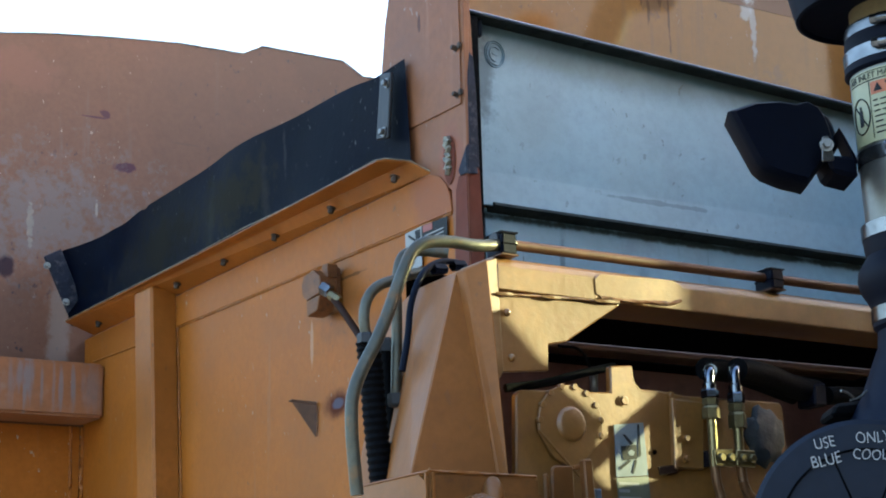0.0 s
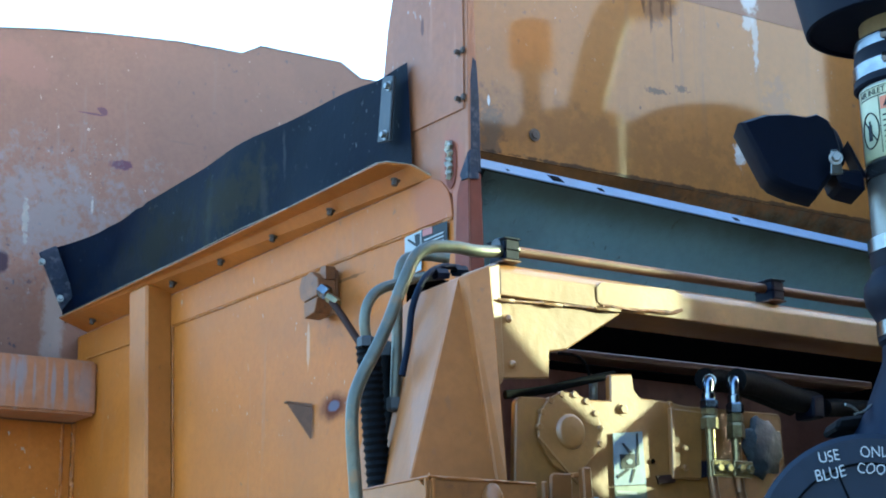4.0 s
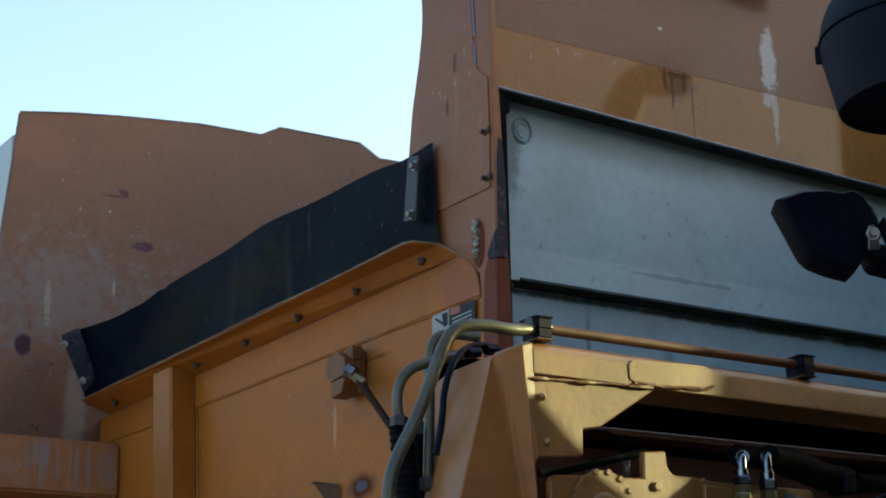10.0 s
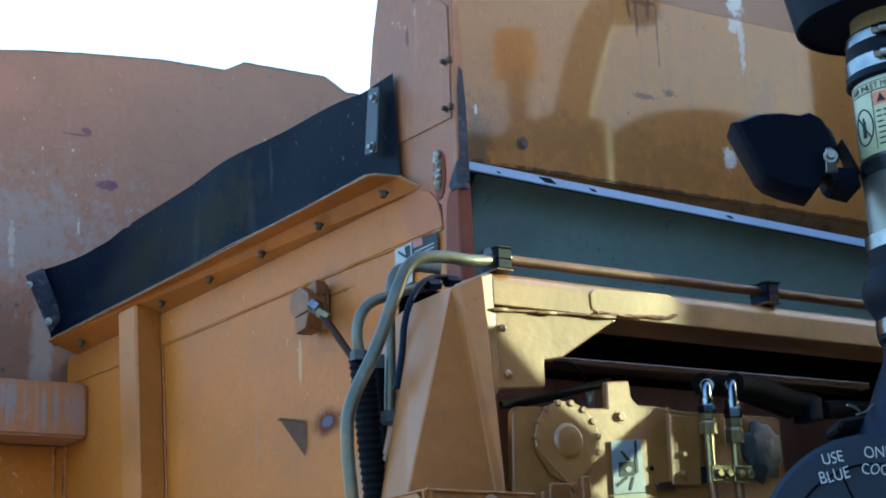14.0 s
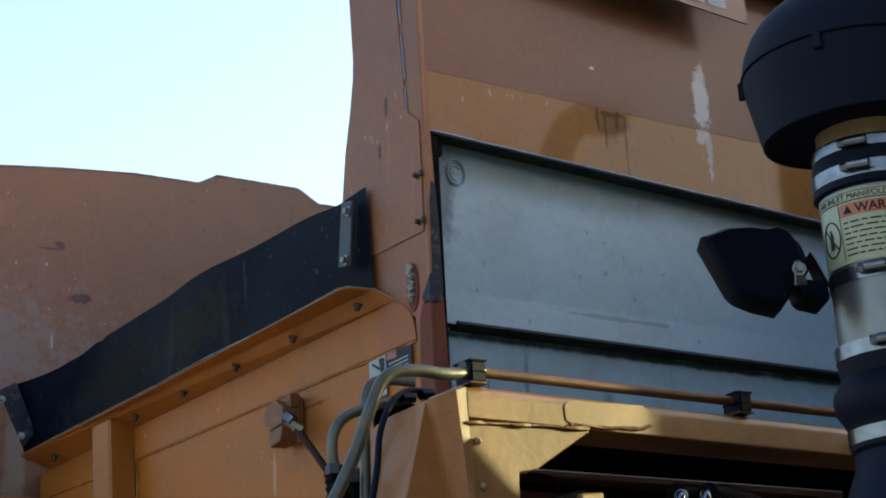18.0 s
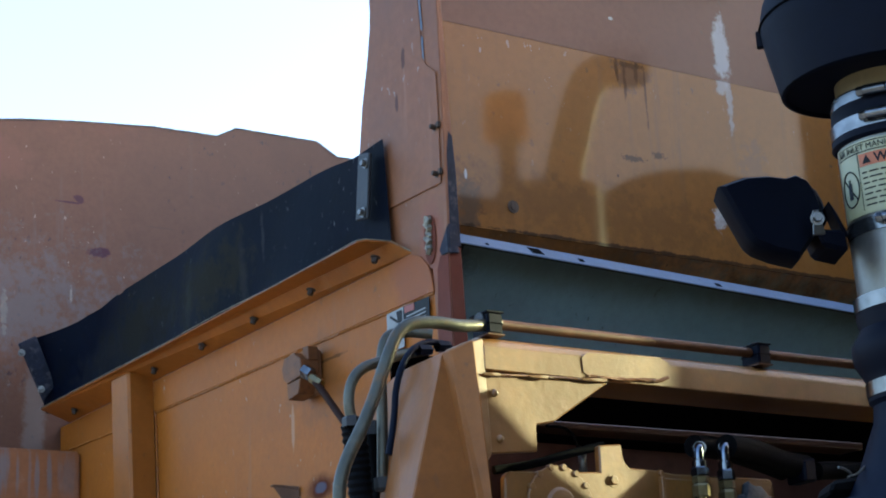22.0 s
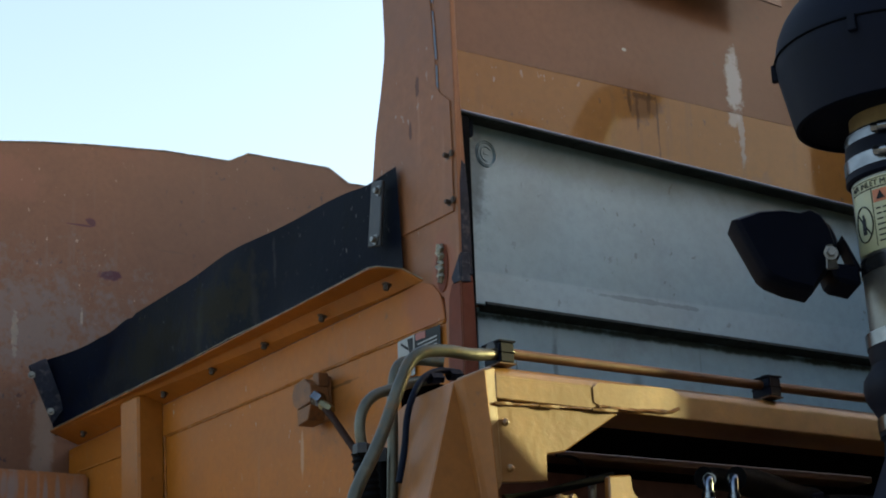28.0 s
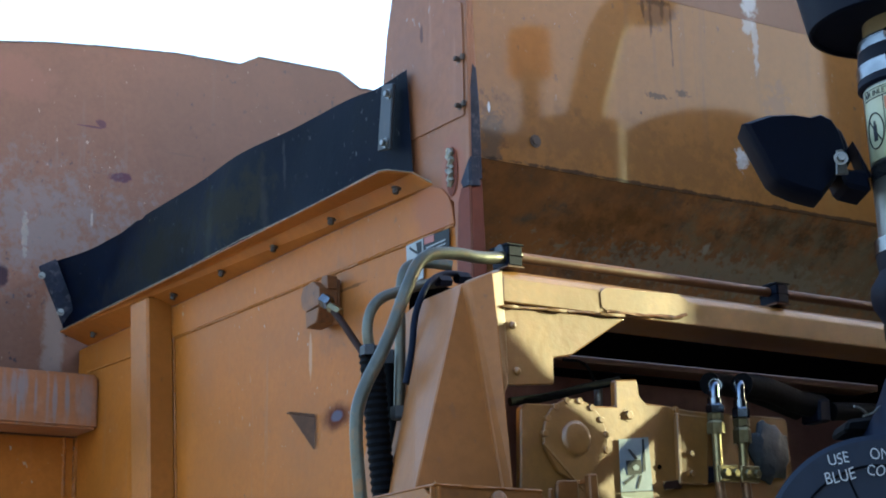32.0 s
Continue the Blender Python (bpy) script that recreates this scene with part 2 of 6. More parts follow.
darksteel = surface("dark_steel", (0.05, 0.053, 0.062, 1), 0.55, 0.4, var=0.3, scale=20, dirt=((0.12, 0.09, 0.06, 1), 0.4))
bolt_mat = surface("grey_bolt_steel", (0.34, 0.34, 0.33, 1), 0.4, 0.7, var=0.3, scale=60)
clamp_steel = surface("bright_clamp_steel", (0.34, 0.35, 0.37, 1), 0.22, 0.95, var=0.3, scale=40, dirt=((0.1, 0.09, 0.08, 1), 0.6))
rustbolt = surface("rusty_bolt", (0.11, 0.065, 0.04, 1), 0.7, 0.2, var=0.4, scale=60)
chrome = surface("bright_plated_fitting", (0.36, 0.41, 0.5, 1), 0.2, 1.0, var=0.08, scale=30, bump=0.02)
brass = surface("yellow_zinc_fitting", (0.45, 0.36, 0.17, 1), 0.32, 0.8, var=0.25, scale=30, dirt=((0.16, 0.12, 0.05, 1), 0.5))
copper = surface("rust_brown_painted_pipe", (0.22, 0.085, 0.032, 1), 0.5, 0.0, spec=0.25, var=0.3, scale=16, specks=((0.05, 0.03, 0.02, 1), 0.6), dirt=((0.1, 0.045, 0.025, 1), 0.6))
tube_mat = surface("golden_brown_tube", (0.36, 0.18, 0.075, 1), 0.33, 0.35, var=0.3, scale=20, dirt=((0.2, 0.09, 0.04, 1), 0.6))
tan_pipe = surface("dull_tan_pipe", (0.3, 0.22, 0.1, 1), 0.5, 0.0, spec=0.3, var=0.2, scale=16)
alu = surface("brushed_aluminium_pipe", (0.36, 0.36, 0.34, 1), 0.38, 0.85, var=0.18, scale=12, streak=((0.66, 0.66, 0.64, 1), 0.6), bump=0.05)
# black colour stands in for shade inside slots, holes and cavities
inside = surface("black_unlit_interior", (0.002, 0.0015, 0.0012, 1), 0.9, spec=0.0)
inner_brown = surface("red_brown_inner_paint", (0.27, 0.12, 0.085, 1), 0.5, spec=0.2, var=0.2, dirt=((0.06, 0.03, 0.02, 1), 0.6))
brownplate = surface("dark_brown_painted_plate", (0.05, 0.022, 0.013, 1), 0.7, spec=0.08, var=0.25, dirt=((0.05, 0.028, 0.02, 1), 0.6))
gold = surface("ochre_frame_paint", (0.4, 0.17, 0.026, 1), 0.44, spec=0.65, coat=0.25, coat_rough=0.25, var=0.25, scale=9, chips=((0.2, 0.1, 0.04, 1), 0.6), dirt=((0.3, 0.11, 0.035, 1), 0.6), bump=0.25, dent=0.12)
channel_mat = surface("worn_brown_rail", (0.3, 0.15, 0.09, 1), 0.38, 0.2, var=0.2, scale=9, dirt=((0.2, 0.1, 0.05, 1), 0.5))
bluebar = surface("blue_grey_lever_paint", (0.18, 0.25, 0.36, 1), 0.45, var=0.2, scale=20, dirt=((0.1, 0.1, 0.1, 1), 0.5))
paper_white = surface("white_decal", (0.45, 0.45, 0.44, 1), 0.45, var=0.06, dirt=((0.4, 0.38, 0.34, 1), 0.4))
ink = surface("black_decal_ink", (0.02, 0.022, 0.026, 1), 0.5, spec=0.12)
red_ink = surface("red_decal_print", (0.5, 0.08, 0.04, 1), 0.5)
olive_decal = surface("faded_olive_decal", (0.18, 0.2, 0.14, 1), 0.5, dirt=((0.1, 0.1, 0.06, 1), 0.5))
blue_decal = surface("faded_blue_white_decal", (0.26, 0.33, 0.39, 1), 0.4, dirt=((0.3, 0.28, 0.2, 1), 0.4))
cream = surface("cream_label", (0.6, 0.6, 0.34, 1), 0.42, var=0.05, dirt=((0.4, 0.36, 0.22, 1), 0.3))
orange_label = surface("orange_label_band", (0.72, 0.17, 0.03, 1), 0.42, var=0.05)
chalk = surface("white_marker_paint", (0.6, 0.62, 0.66, 1), 0.7, var=0.08, fine=300)
sign_mat = surface("rusty_pink_sign_paint", (0.25, 0.09, 0.05, 1), 0.5, dirt=((0.26, 0.1, 0.06, 1), 0.4))
scuffed = surface("scuffed_blue_grey_steel", (0.035, 0.04, 0.065, 1), 0.6, spec=0.12, var=0.4, scale=25, dirt=((0.14, 0.13, 0.14, 1), 0.8), chips=((0.2, 0.2, 0.22, 1), 0.8))
bluestrip = surface("bare_blue_grey_weld_strip", (0.18, 0.22, 0.3, 1), 0.5, var=0.35, scale=40, dirt=((0.5, 0.2, 0.09, 1), 0.95), chips=(WHITE_CHIP, 0.8))
weld_mat = surface("bare_weld_metal", (0.46, 0.41, 0.3, 1), 0.45, 0.4, var=0.35, scale=60, dirt=((0.2, 0.1, 0.05, 1), 0.5), bump=0.5)
asphalt = surface("dusty_concrete", (0.72, 0.7, 0.66, 1), 0.85, var=0.3, scale=1.2, fine=120, bump=0.5)
pale_side = surface("pale_grey_side_paint", (0.75, 0.8, 0.82, 1), 0.45, var=0.08, dirt=((0.4, 0.4, 0.38, 1), 0.3))
amber = surface("amber_lens_plastic", (0.95, 0.3, 0.03, 1), 0.25, var=0.06)
amber.node_tree.nodes["Principled BSDF"].inputs["Emission Color"].default_value = (1.0, 0.25, 0.02, 1)
amber.node_tree.nodes["Principled BSDF"].inputs["Emission Strength"].default_value = 0.5
flash = surface("lit_amber_lamp", (0.95, 0.4, 0.03, 1), 0.3)
flash.node_tree.nodes["Principled BSDF"].inputs["Emission Color"].default_value = (1.0, 0.45, 0.03, 1)
flash.node_tree.nodes["Principled BSDF"].inputs["Emission Strength"].default_value = 10.0
gusset_mat = surface("dull_red_brown_gusset", (0.17, 0.075, 0.035, 1), 0.6, spec=0.15, var=0.3, scale=25)
muffler_mat = surface("dull_aluminised_muffler_steel", (0.6, 0.57, 0.45, 1), 0.52, 0.7, var=0.25, scale=14)
putty = surface("dark_blue_grey_putty", (0.03, 0.042, 0.052, 1), 0.6, var=0.4, scale=40, bump=0.6)

# pillar and bulkhead: scuffs, scrapes and a purple stain
PURPLE = (0.12, 0.06, 0.09, 1)
pillar_mat = surface("faded_orange_pillar_paint", (0.45, 0.172, 0.07, 1), 0.5, spec=0.2, specks=(RUST, 0.8), streak=((0.6, 0.3, 0.18, 1), 0.3), chips=(WHITE_CHIP, 0.5), dirt=((0.38, 0.14, 0.07, 1), 0.35), bump=0.08, dent=0.06,
    blots=[((0, 0.085, 2.78), (0.05, 0.006, 0.02), (0.1, 0.06, 0.06, 1), 0.7, 0.5, 60.0), ((0, 0.11, 2.71), (0.05, 0.005, 0.016), (0.1, 0.06, 0.06, 1), 0.7, 0.5, 60.0),
           ((0, 0.03, 2.44), (0.05, 0.035, 0.07), (0.36, 0.11, 0.055, 1), 0.8, 0.3, 25.0)])
bulk_mat = surface("faded_brown_orange_bulkhead_paint", (0.265, 0.12, 0.07, 1), 0.5, spec=0.3, streak=((0.2, 0.17, 0.17, 1), 0.35), var=0.14, scale=2.2, specks=((0.035, 0.022, 0.026, 1), 0.9), speck_from=0.64, flecks=((0.3, 0.27, 0.24, 1), 0.8), chips=((0.5, 0.4, 0.32, 1), 0.9), dirt=((0.3, 0.11, 0.06, 1), 0.35), bump=0.08, dent=0.1,
    blots=[((0.092, 1.6, 2.868), (0.026, 0.1, 0.013), PURPLE, 0.9, 1.1, 30.0), ((0.041, 1.6, 2.996), (0.015, 0.1, 0.009), PURPLE, 0.8, 1.1, 40.0),
           ((0.016, 1.6, 2.985), (0.03, 0.1, 0.0022), PURPLE, 0.8, 0.9, 25.0), ((0.252, 1.6, 2.951), (0.04, 0.1, 0.003), (0.16, 0.08, 0.05, 1), 0.8, 0.7, 30.0),
           ((-0.139, 1.6, 2.702), (0.007, 0.1, 0.05), (0.42, 0.36, 0.3, 1), 0.7, 1.5, 50.0), ((0.023, 1.6, 2.763), (0.004, 0.1, 0.02), (0.48, 0.42, 0.36, 1), 0.8, 1.0, 60.0),
           ((-0.106, 1.6, 2.727), (0.2, 0.1, 0.1), (0.2, 0.2, 0.215, 1), 0.55, 2.4, 34.0, 0.9), ((-0.192, 1.6, 2.598), (0.02, 0.1, 0.025), (0.05, 0.035, 0.05, 1), 0.9, 0.4, 30.0),
           ((-0.061, 1.6, 2.452), (0.03, 0.1, 0.13), (0.28, 0.24, 0.22, 1), 0.6, 0.8, 14.0), ((-0.176, 1.6, 3.072), (0.09, 0.1, 0.05), (0.26, 0.11, 0.07, 1), 0.6, 0.8, 12.0)])
side_mat = surface("orange_side_wall_paint", ORANGE, 0.5, spec=0.14, scale=3.0, specks=(RUST, 0.75), streak=((0.36, 0.2, 0.13, 1), 0.32), flecks=((0.3, 0.25, 0.2, 1), 0.7), chips=(WHITE_CHIP, 0.85), dirt=((0.38, 0.15, 0.05, 1), 0.35), bump=0.09, dent=0.12,
    blots=[((0, 0.41, 2.113), (0.1, 0.045, 0.022), (0.09, 0.025, 0.018, 1), 0.9, 0.3, 30.0, 0.5), ((0, 0.41, 2.114), (0.1, 0.02, 0.0095), (0.14, 0.13, 0.17, 1), 0.9, 0.2, 40.0),
           ((0, 0.08, 2.417), (0.1, 0.07, 0.07), (0.38, 0.12, 0.05, 1), 0.75, 0.3, 12.0), ((0, 0.41, 2.3), (0.1, 0.09, 0.07), (0.3, 0.115, 0.035, 1), 0.55, 1.3, 22.0, 0.7), ((0, 0.45, 2.35), (0.1, 0.006, 0.02), (0.1, 0.05, 0.03, 1), 0.8, 1.4, 60.0), ((0, 0.35, 2.33), (0.1, 0.05, 0.003), (0.12, 0.06, 0.03, 1), 0.7, 1.2, 40.0), ((0, 0.503, 2.237), (0.1, 0.006, 0.04), (0.62, 0.36, 0.22, 1), 0.7, 0.4, 30.0)])

# hopper front wall: a polished band, worn patches and white scrapes
wall_mat = surface("glossy_orange_wall_paint", (0.47, 0.19, 0.026, 1), 0.5, spec=0.1, specks=((0.06, 0.035, 0.02, 1), 0.8), speck_from=0.645, var=0.08, scale=2.5, dirt=((0.2, 0.08, 0.018, 1), 0.4), streak=((0.2, 0.1, 0.04, 1), 0.45), chips=((0.5, 0.42, 0.32, 1), 0.5), bump=0.015, dent=0.012, coat=0.235, rough_var=0.1, coat_rough=0.05,
    blots=[((0.728, 0.09, 2.836), (0.008, 0.1, 0.06), (0.5, 0.48, 0.46, 1), 0.75, 1.0, 50.0), ((0.712, 0.09, 2.862), (0.016, 0.1, 0.022), (0.55, 0.53, 0.5, 1), 0.8, 0.9, 50.0), ((0.675, 0.09, 2.588), (0.015, 0.1, 0.023), (0.75, 0.73, 0.7, 1), 0.95, 1.1, 60.0),
           ((0.48, 0.09, 2.678), (0.022, 0.1, 0.006), (0.09, 0.045, 0.02, 1), 0.9, 1.6, 110.0), ((0.542, 0.09, 2.692), (0.013, 0.1, 0.006), (0.09, 0.045, 0.02, 1), 0.9, 1.6, 110.0), ((0.442, 0.09, 2.64), (0.003, 0.1, 0.004), (0.09, 0.045, 0.02, 1), 0.9, 0.6, 60.0),
           ((0.458, 0.09, 2.850), (0.0040, 0.1, 0.030), (0.09, 0.045, 0.02, 1), 0.75, 1.2, 90.0, 0.35, 0.35), ((0.475, 0.09, 2.830), (0.0030, 0.1, 0.045), (0.09, 0.045, 0.02, 1), 0.75, 1.2, 90.0, 0.35, 0.35), ((0.503, 0.09, 2.850), (0.0050, 0.1, 0.024), (0.09, 0.045, 0.02, 1), 0.75, 1.2, 90.0, 0.35, 0.35), ((0.522, 0.09, 2.810), (0.0025, 0.1, 0.060), (0.09, 0.045, 0.02, 1), 0.75, 1.2, 90.0, 0.35, 0.35), ((0.490, 0.09, 2.860), (0.0300, 0.1, 0.006), (0.09, 0.045, 0.02, 1), 0.75, 1.2, 90.0, 0.35, 0.35), ((0.108, 0.09, 2.53), (0.03, 0.1, 0.06), (0.07, 0.05, 0.04, 1), 0.5, 1.6, 60.0, 0.5), ((0.42, 0.09, 2.56), (0.35, 0.1, 0.05), (0.17, 0.07, 0.012, 1), 0.5, 1.6, 30.0, 0.6),
           ((0.118, 0.09, 2.547), (0.02, 0.1, 0.06), (0.1, 0.075, 0.055, 1), 0.55, 1.5, 50.0, 0.5), ((0.491, 0.09, 2.838), (0.045, 0.1, 0.03), (0.16, 0.08, 0.04, 1), 0.6, 1.2, 40.0),
           ((0.776, 0.09, 2.696), (0.03, 0.1, 0.06), (0.2, 0.1, 0.05, 1), 0.5, 1.2, 40.0), ((0.114, 0.09, 2.596), (0.003, 0.1, 0.009), (0.6, 0.6, 0.58, 1), 0.95, 0.3, 60.0),
           ((0.9, 0.1, 2.507), (0.9, 0.3, 0.004), (0.05, 0.03, 0.02, 1), 0.85, 1.2, 30.0)])
upper_wall_mat = surface("faded_pink_brown_wall_paint", (0.3, 0.12, 0.055, 1), 0.5, spec=0.1, var=0.08, scale=2.5, dirt=((0.19, 0.075, 0.045, 1), 0.3), specks=((0.08, 0.05, 0.03, 1), 0.6), bump=0.02, coat=0.2, coat_rough=0.15,
    blots=[((0.718, 0.087, 2.93), (0.019, 0.1, 0.066), (0.62, 0.62, 0.61, 1), 0.85, 0.75, 45.0), ((0.453, 0.087, 2.945), (0.006, 0.1, 0.004), (0.5, 0.45, 0.4, 1), 0.9, 0.5, 60.0)])
under_mat = surface("rusty_brown_hopper_slope", (0.58, 0.25, 0.08, 1), 0.55, spec=0.25, var=0.5, scale=7, specks=((0.05, 0.03, 0.02, 1), 0.7), streak=((0.12, 0.05, 0.02, 1), 0.85), dirt=((0.15, 0.125, 0.1, 1), 0.95), chips=((0.4, 0.34, 0.28, 1), 0.6), bump=0.3,
    blots=[((1.0, 0.3, 2.44), (0.3, 0.3, 0.09), (0.3, 0.27, 0.17, 1), 0.7, 1.8, 24.0, 0.8), ((0.3, 0.3, 2.42), (0.3, 0.3, 0.05), (0.5, 0.19, 0.04, 1), 0.7, 1.7, 16.0, 0.7), ((0.7, 0.3, 2.4), (0.3, 0.3, 0.025), (0.42, 0.36, 0.26, 1), 0.7, 2.0, 60.0, 0.3), ((0.641, 0.3, 2.433), (0.012, 0.2, 0.01), (0.55, 0.5, 0.42, 1), 0.9, 0.6, 50.0), ((1.121, 0.3, 2.497), (0.12, 0.2, 0.05), (0.33, 0.29, 0.18, 1), 0.7, 1.3, 26.0, 0.6), ((0.836, 0.3, 2.477), (0.16, 0.2, 0.03), (0.05, 0.03, 0.02, 1), 0.6, 1.4, 18.0, 0.6), ((0.421, 0.3, 2.441), (0.12, 0.2, 0.04), (0.06, 0.035, 0.022, 1), 0.5, 1.4, 20.0, 0.6)])
L1, L2 = 0.318, 0.24   # lengths of the two panel sections
PANEL = (0.4, 0.65, 0.8, 1)
SMUT = (0.012, 0.013, 0.014, 1)
# third blot: olive and darker along the sheet's top edge
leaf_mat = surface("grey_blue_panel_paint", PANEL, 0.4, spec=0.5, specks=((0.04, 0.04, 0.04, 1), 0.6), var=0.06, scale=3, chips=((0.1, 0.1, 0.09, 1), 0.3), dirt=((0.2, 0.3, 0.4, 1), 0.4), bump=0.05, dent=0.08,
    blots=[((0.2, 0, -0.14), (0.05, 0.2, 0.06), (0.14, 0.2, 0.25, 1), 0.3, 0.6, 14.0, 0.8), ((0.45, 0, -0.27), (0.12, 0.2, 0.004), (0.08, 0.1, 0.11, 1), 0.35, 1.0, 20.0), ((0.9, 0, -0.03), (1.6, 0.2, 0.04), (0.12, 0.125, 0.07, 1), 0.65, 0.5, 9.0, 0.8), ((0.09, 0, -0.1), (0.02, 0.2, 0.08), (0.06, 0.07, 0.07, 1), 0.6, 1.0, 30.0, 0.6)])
FAINT = (0.07, 0.075, 0.07, 1)
def hairs(spots, length, tint=SMUT):
    """Thin dark runs: (x, z) of each middle."""
    return [((x, 0, z), (0.0014, 0.2, length * k), tint, 0.75, 0.9, 70.0, 0.5, 0.4) for (x, z), k in zip(spots, itertools.cycle((1.0, 0.6, 0.8, 0.5)))]
leaf2_mat = surface("dirty_grey_panel_paint", PANEL, 0.42, spec=0.5, var=0.08, scale=4, streak=(FAINT, 0.5), dirt=((0.2, 0.28, 0.36, 1), 0.5), bump=0.06, dent=0.06,
    blots=[((0.11, 0, -0.55), (0.05, 0.2, 0.03), SMUT, 0.95, 1.1, 160.0, 0.3, 0.4), ((0.15, 0, -0.515), (0.045, 0.2, 0.045), SMUT, 0.75, 1.5, 200.0, 0.25, 0.2), ((0.66, 0, -0.5), (0.04, 0.2, 0.05), FAINT, 0.5, 1.8, 200.0, 0.25, 0.15), ((0.9, 0, -0.52), (0.1, 0.2, 0.04), FAINT, 0.5, 1.9, 200.0, 0.25, 0.15),
           ((0.425, 0, -0.45), (0.012, 0.2, 0.05), FAINT, 0.6, 0.6, 25.0, 0.7, 0.5), ((0.44, 0, -0.495), (0.016, 0.2, 0.035), FAINT, 0.8, 0.6, 25.0, 0.7), ((0.3, 0, -0.507), (0.075, 0.2, 0.0022), SMUT, 0.95, 0.7, 25.0), ((0.23, 0, -0.515), (0.02, 0.2, 0.003), SMUT, 0.9, 0.7, 40.0),
           ((0.25, 0, -0.4), (0.006, 0.2, 0.05), (0.1, 0.12, 0.13, 1), 0.6, 0.8, 40.0, 0.5, 0.4), ((0.6, 0, -L1 - 0.012), (0.9, 0.2, 0.007), (0.045, 0.045, 0.03, 1), 0.9, 0.8, 24.0, 0.5)] + hairs(((0.17, -0.43), (0.2, -0.46), (0.61, -0.47), (0.64, -0.44)), 0.03, FAINT))
leaf3_mat = surface("stained_grey_panel_paint", (0.38, 0.48, 0.42, 1), 0.48, spec=0.3, var=0.1, scale=5, streak=((0.05, 0.06, 0.05, 1), 0.5), chips=(RUST, 0.5), dirt=((0.1, 0.11, 0.08, 1), 0.6), bump=0.08,
    blots=hairs(((0.345, -0.2), (0.36, -0.15), (0.37, -0.12), (0.4, -0.16), (0.412, -0.11), (0.47, -0.14), (0.5, -0.1), (0.525, -0.17), (0.55, -0.12), (0.56, -0.08), (0.66, -0.14), (0.72, -0.17)), 0.045)
    + [((0.365, 0, -0.155), (0.012, 0.2, 0.03), SMUT, 0.7, 1.2, 60.0, 0.3, 0.5), ((0.22, 0, -0.2), (0.012, 0.2, 0.01), FAINT, 0.8, 0.7, 40.0), ((0.26, 0, -0.11), (0.025, 0.2, 0.006), (0.09, 0.06, 0.03, 1), 0.7, 1.0, 40.0), ((0.62, 0, -0.2), (0.014, 0.2, 0.018), FAINT, 0.8, 0.8, 40.0), ((0.4, 0, -0.27), (0.3, 0.2, 0.006), (0.3, 0.36, 0.36, 1), 0.7, 1.3, 30.0)])
leaf_dark = surface("dirty_black_hinge_rubber", (0.01, 0.011, 0.013, 1), 0.8, spec=0.03, var=0.4, scale=9, dirt=((0.04, 0.04, 0.038, 1), 0.6), bump=0.4)
# dark base puts the undersides' shade into the colour, with grime over it
joint_mat = surface("shaded_dirty_underside", (0.07, 0.085, 0.085, 1), 0.7, spec=0.06, var=0.4, scale=12, dirt=(SMUT, 0.8), bump=0.3)
lip_mat = surface("worn_bare_panel_edge", (0.42, 0.58, 0.84, 1), 0.4, 0.1, var=0.1, scale=9, dirt=((0.3, 0.33, 0.36, 1), 0.5), chips=((0.08, 0.08, 0.08, 1), 0.8))
ledge_mat = surface("grimy_streaked_channel", (0.12, 0.128, 0.128, 1), 0.75, spec=0.05, var=0.5, scale=14, dirt=(SMUT, 0.9), streak=((0.19, 0.2, 0.19, 1), 0.75), bump=0.35)
end_steel = surface("dark_scuffed_end_plate", (0.03, 0.036, 0.05, 1), 0.7, spec=0.06, var=0.4, scale=25, dirt=(SMUT, 0.7), bump=0.3)
pale_ledge = surface("worn_pale_ledge", (0.3, 0.32, 0.33, 1), 0.5, var=0.3, scale=12, dirt=(SMUT, 0.7), streak=(SMUT, 0.6), bump=0.2)


# ---- mesh helpers ----
def thing(name, base, label, category, group="", kind=""):
    ob = new(name)
    ob.location = base
    ob.empty_display_size = 0.05
    return tagged(ob, label, category, group, kind)


def origin_of(ob):
    p = Vector((0, 0, 0))
    while ob:
        p += ob.location
        ob = ob.parent
    return p


def part(name, bm, material, parent=None, label="", smooth=False):
    me = bpy.data.meshes.new(name)
    bmesh.ops.recalc_face_normals(bm, faces=bm.faces)
    for f in bm.faces:
        f.smooth |= smooth
    smooth = any(f.smooth for f in bm.faces)
    bm.to_mesh(me)
    bm.free()
    me.materials.append(material)
    ob = new(name, me)
    if parent:
        ob.parent = parent
        ob.location = -origin_of(parent)
    if label:
        ob["label"] = label
    if smooth:
        flat_edges(me)
    return ob


def flat_edges(me, degrees=35):
    bm = bmesh.new()
    bm.from_mesh(me)
    for e in bm.edges:
        if len(e.link_faces) == 2 and e.calc_face_angle() > radians(degrees):
            e.smooth = False
    bm.to_mesh(me)
    bm.free()


def bevelled(bm, width, seg=2):
    bmesh.ops.bevel(bm, geom=list(bm.edges), offset=width, segments=seg, affect="EDGES", clamp_overlap=True)
    return bm


def box(x0, x1, y0, y1, z0, z1, bevel=0.002):
    bm = bmesh.new()
    bmesh.ops.create_cube(bm, size=1)
    for v in bm.verts:
        v.co = Vector(((x0 + x1) / 2 + v.co.x * (x1 - x0), (y0 + y1) / 2 + v.co.y * (y1 - y0), (z0 + z1) / 2 + v.co.z * (z1 - z0)))
    return bevelled(bm, bevel) if bevel else bm


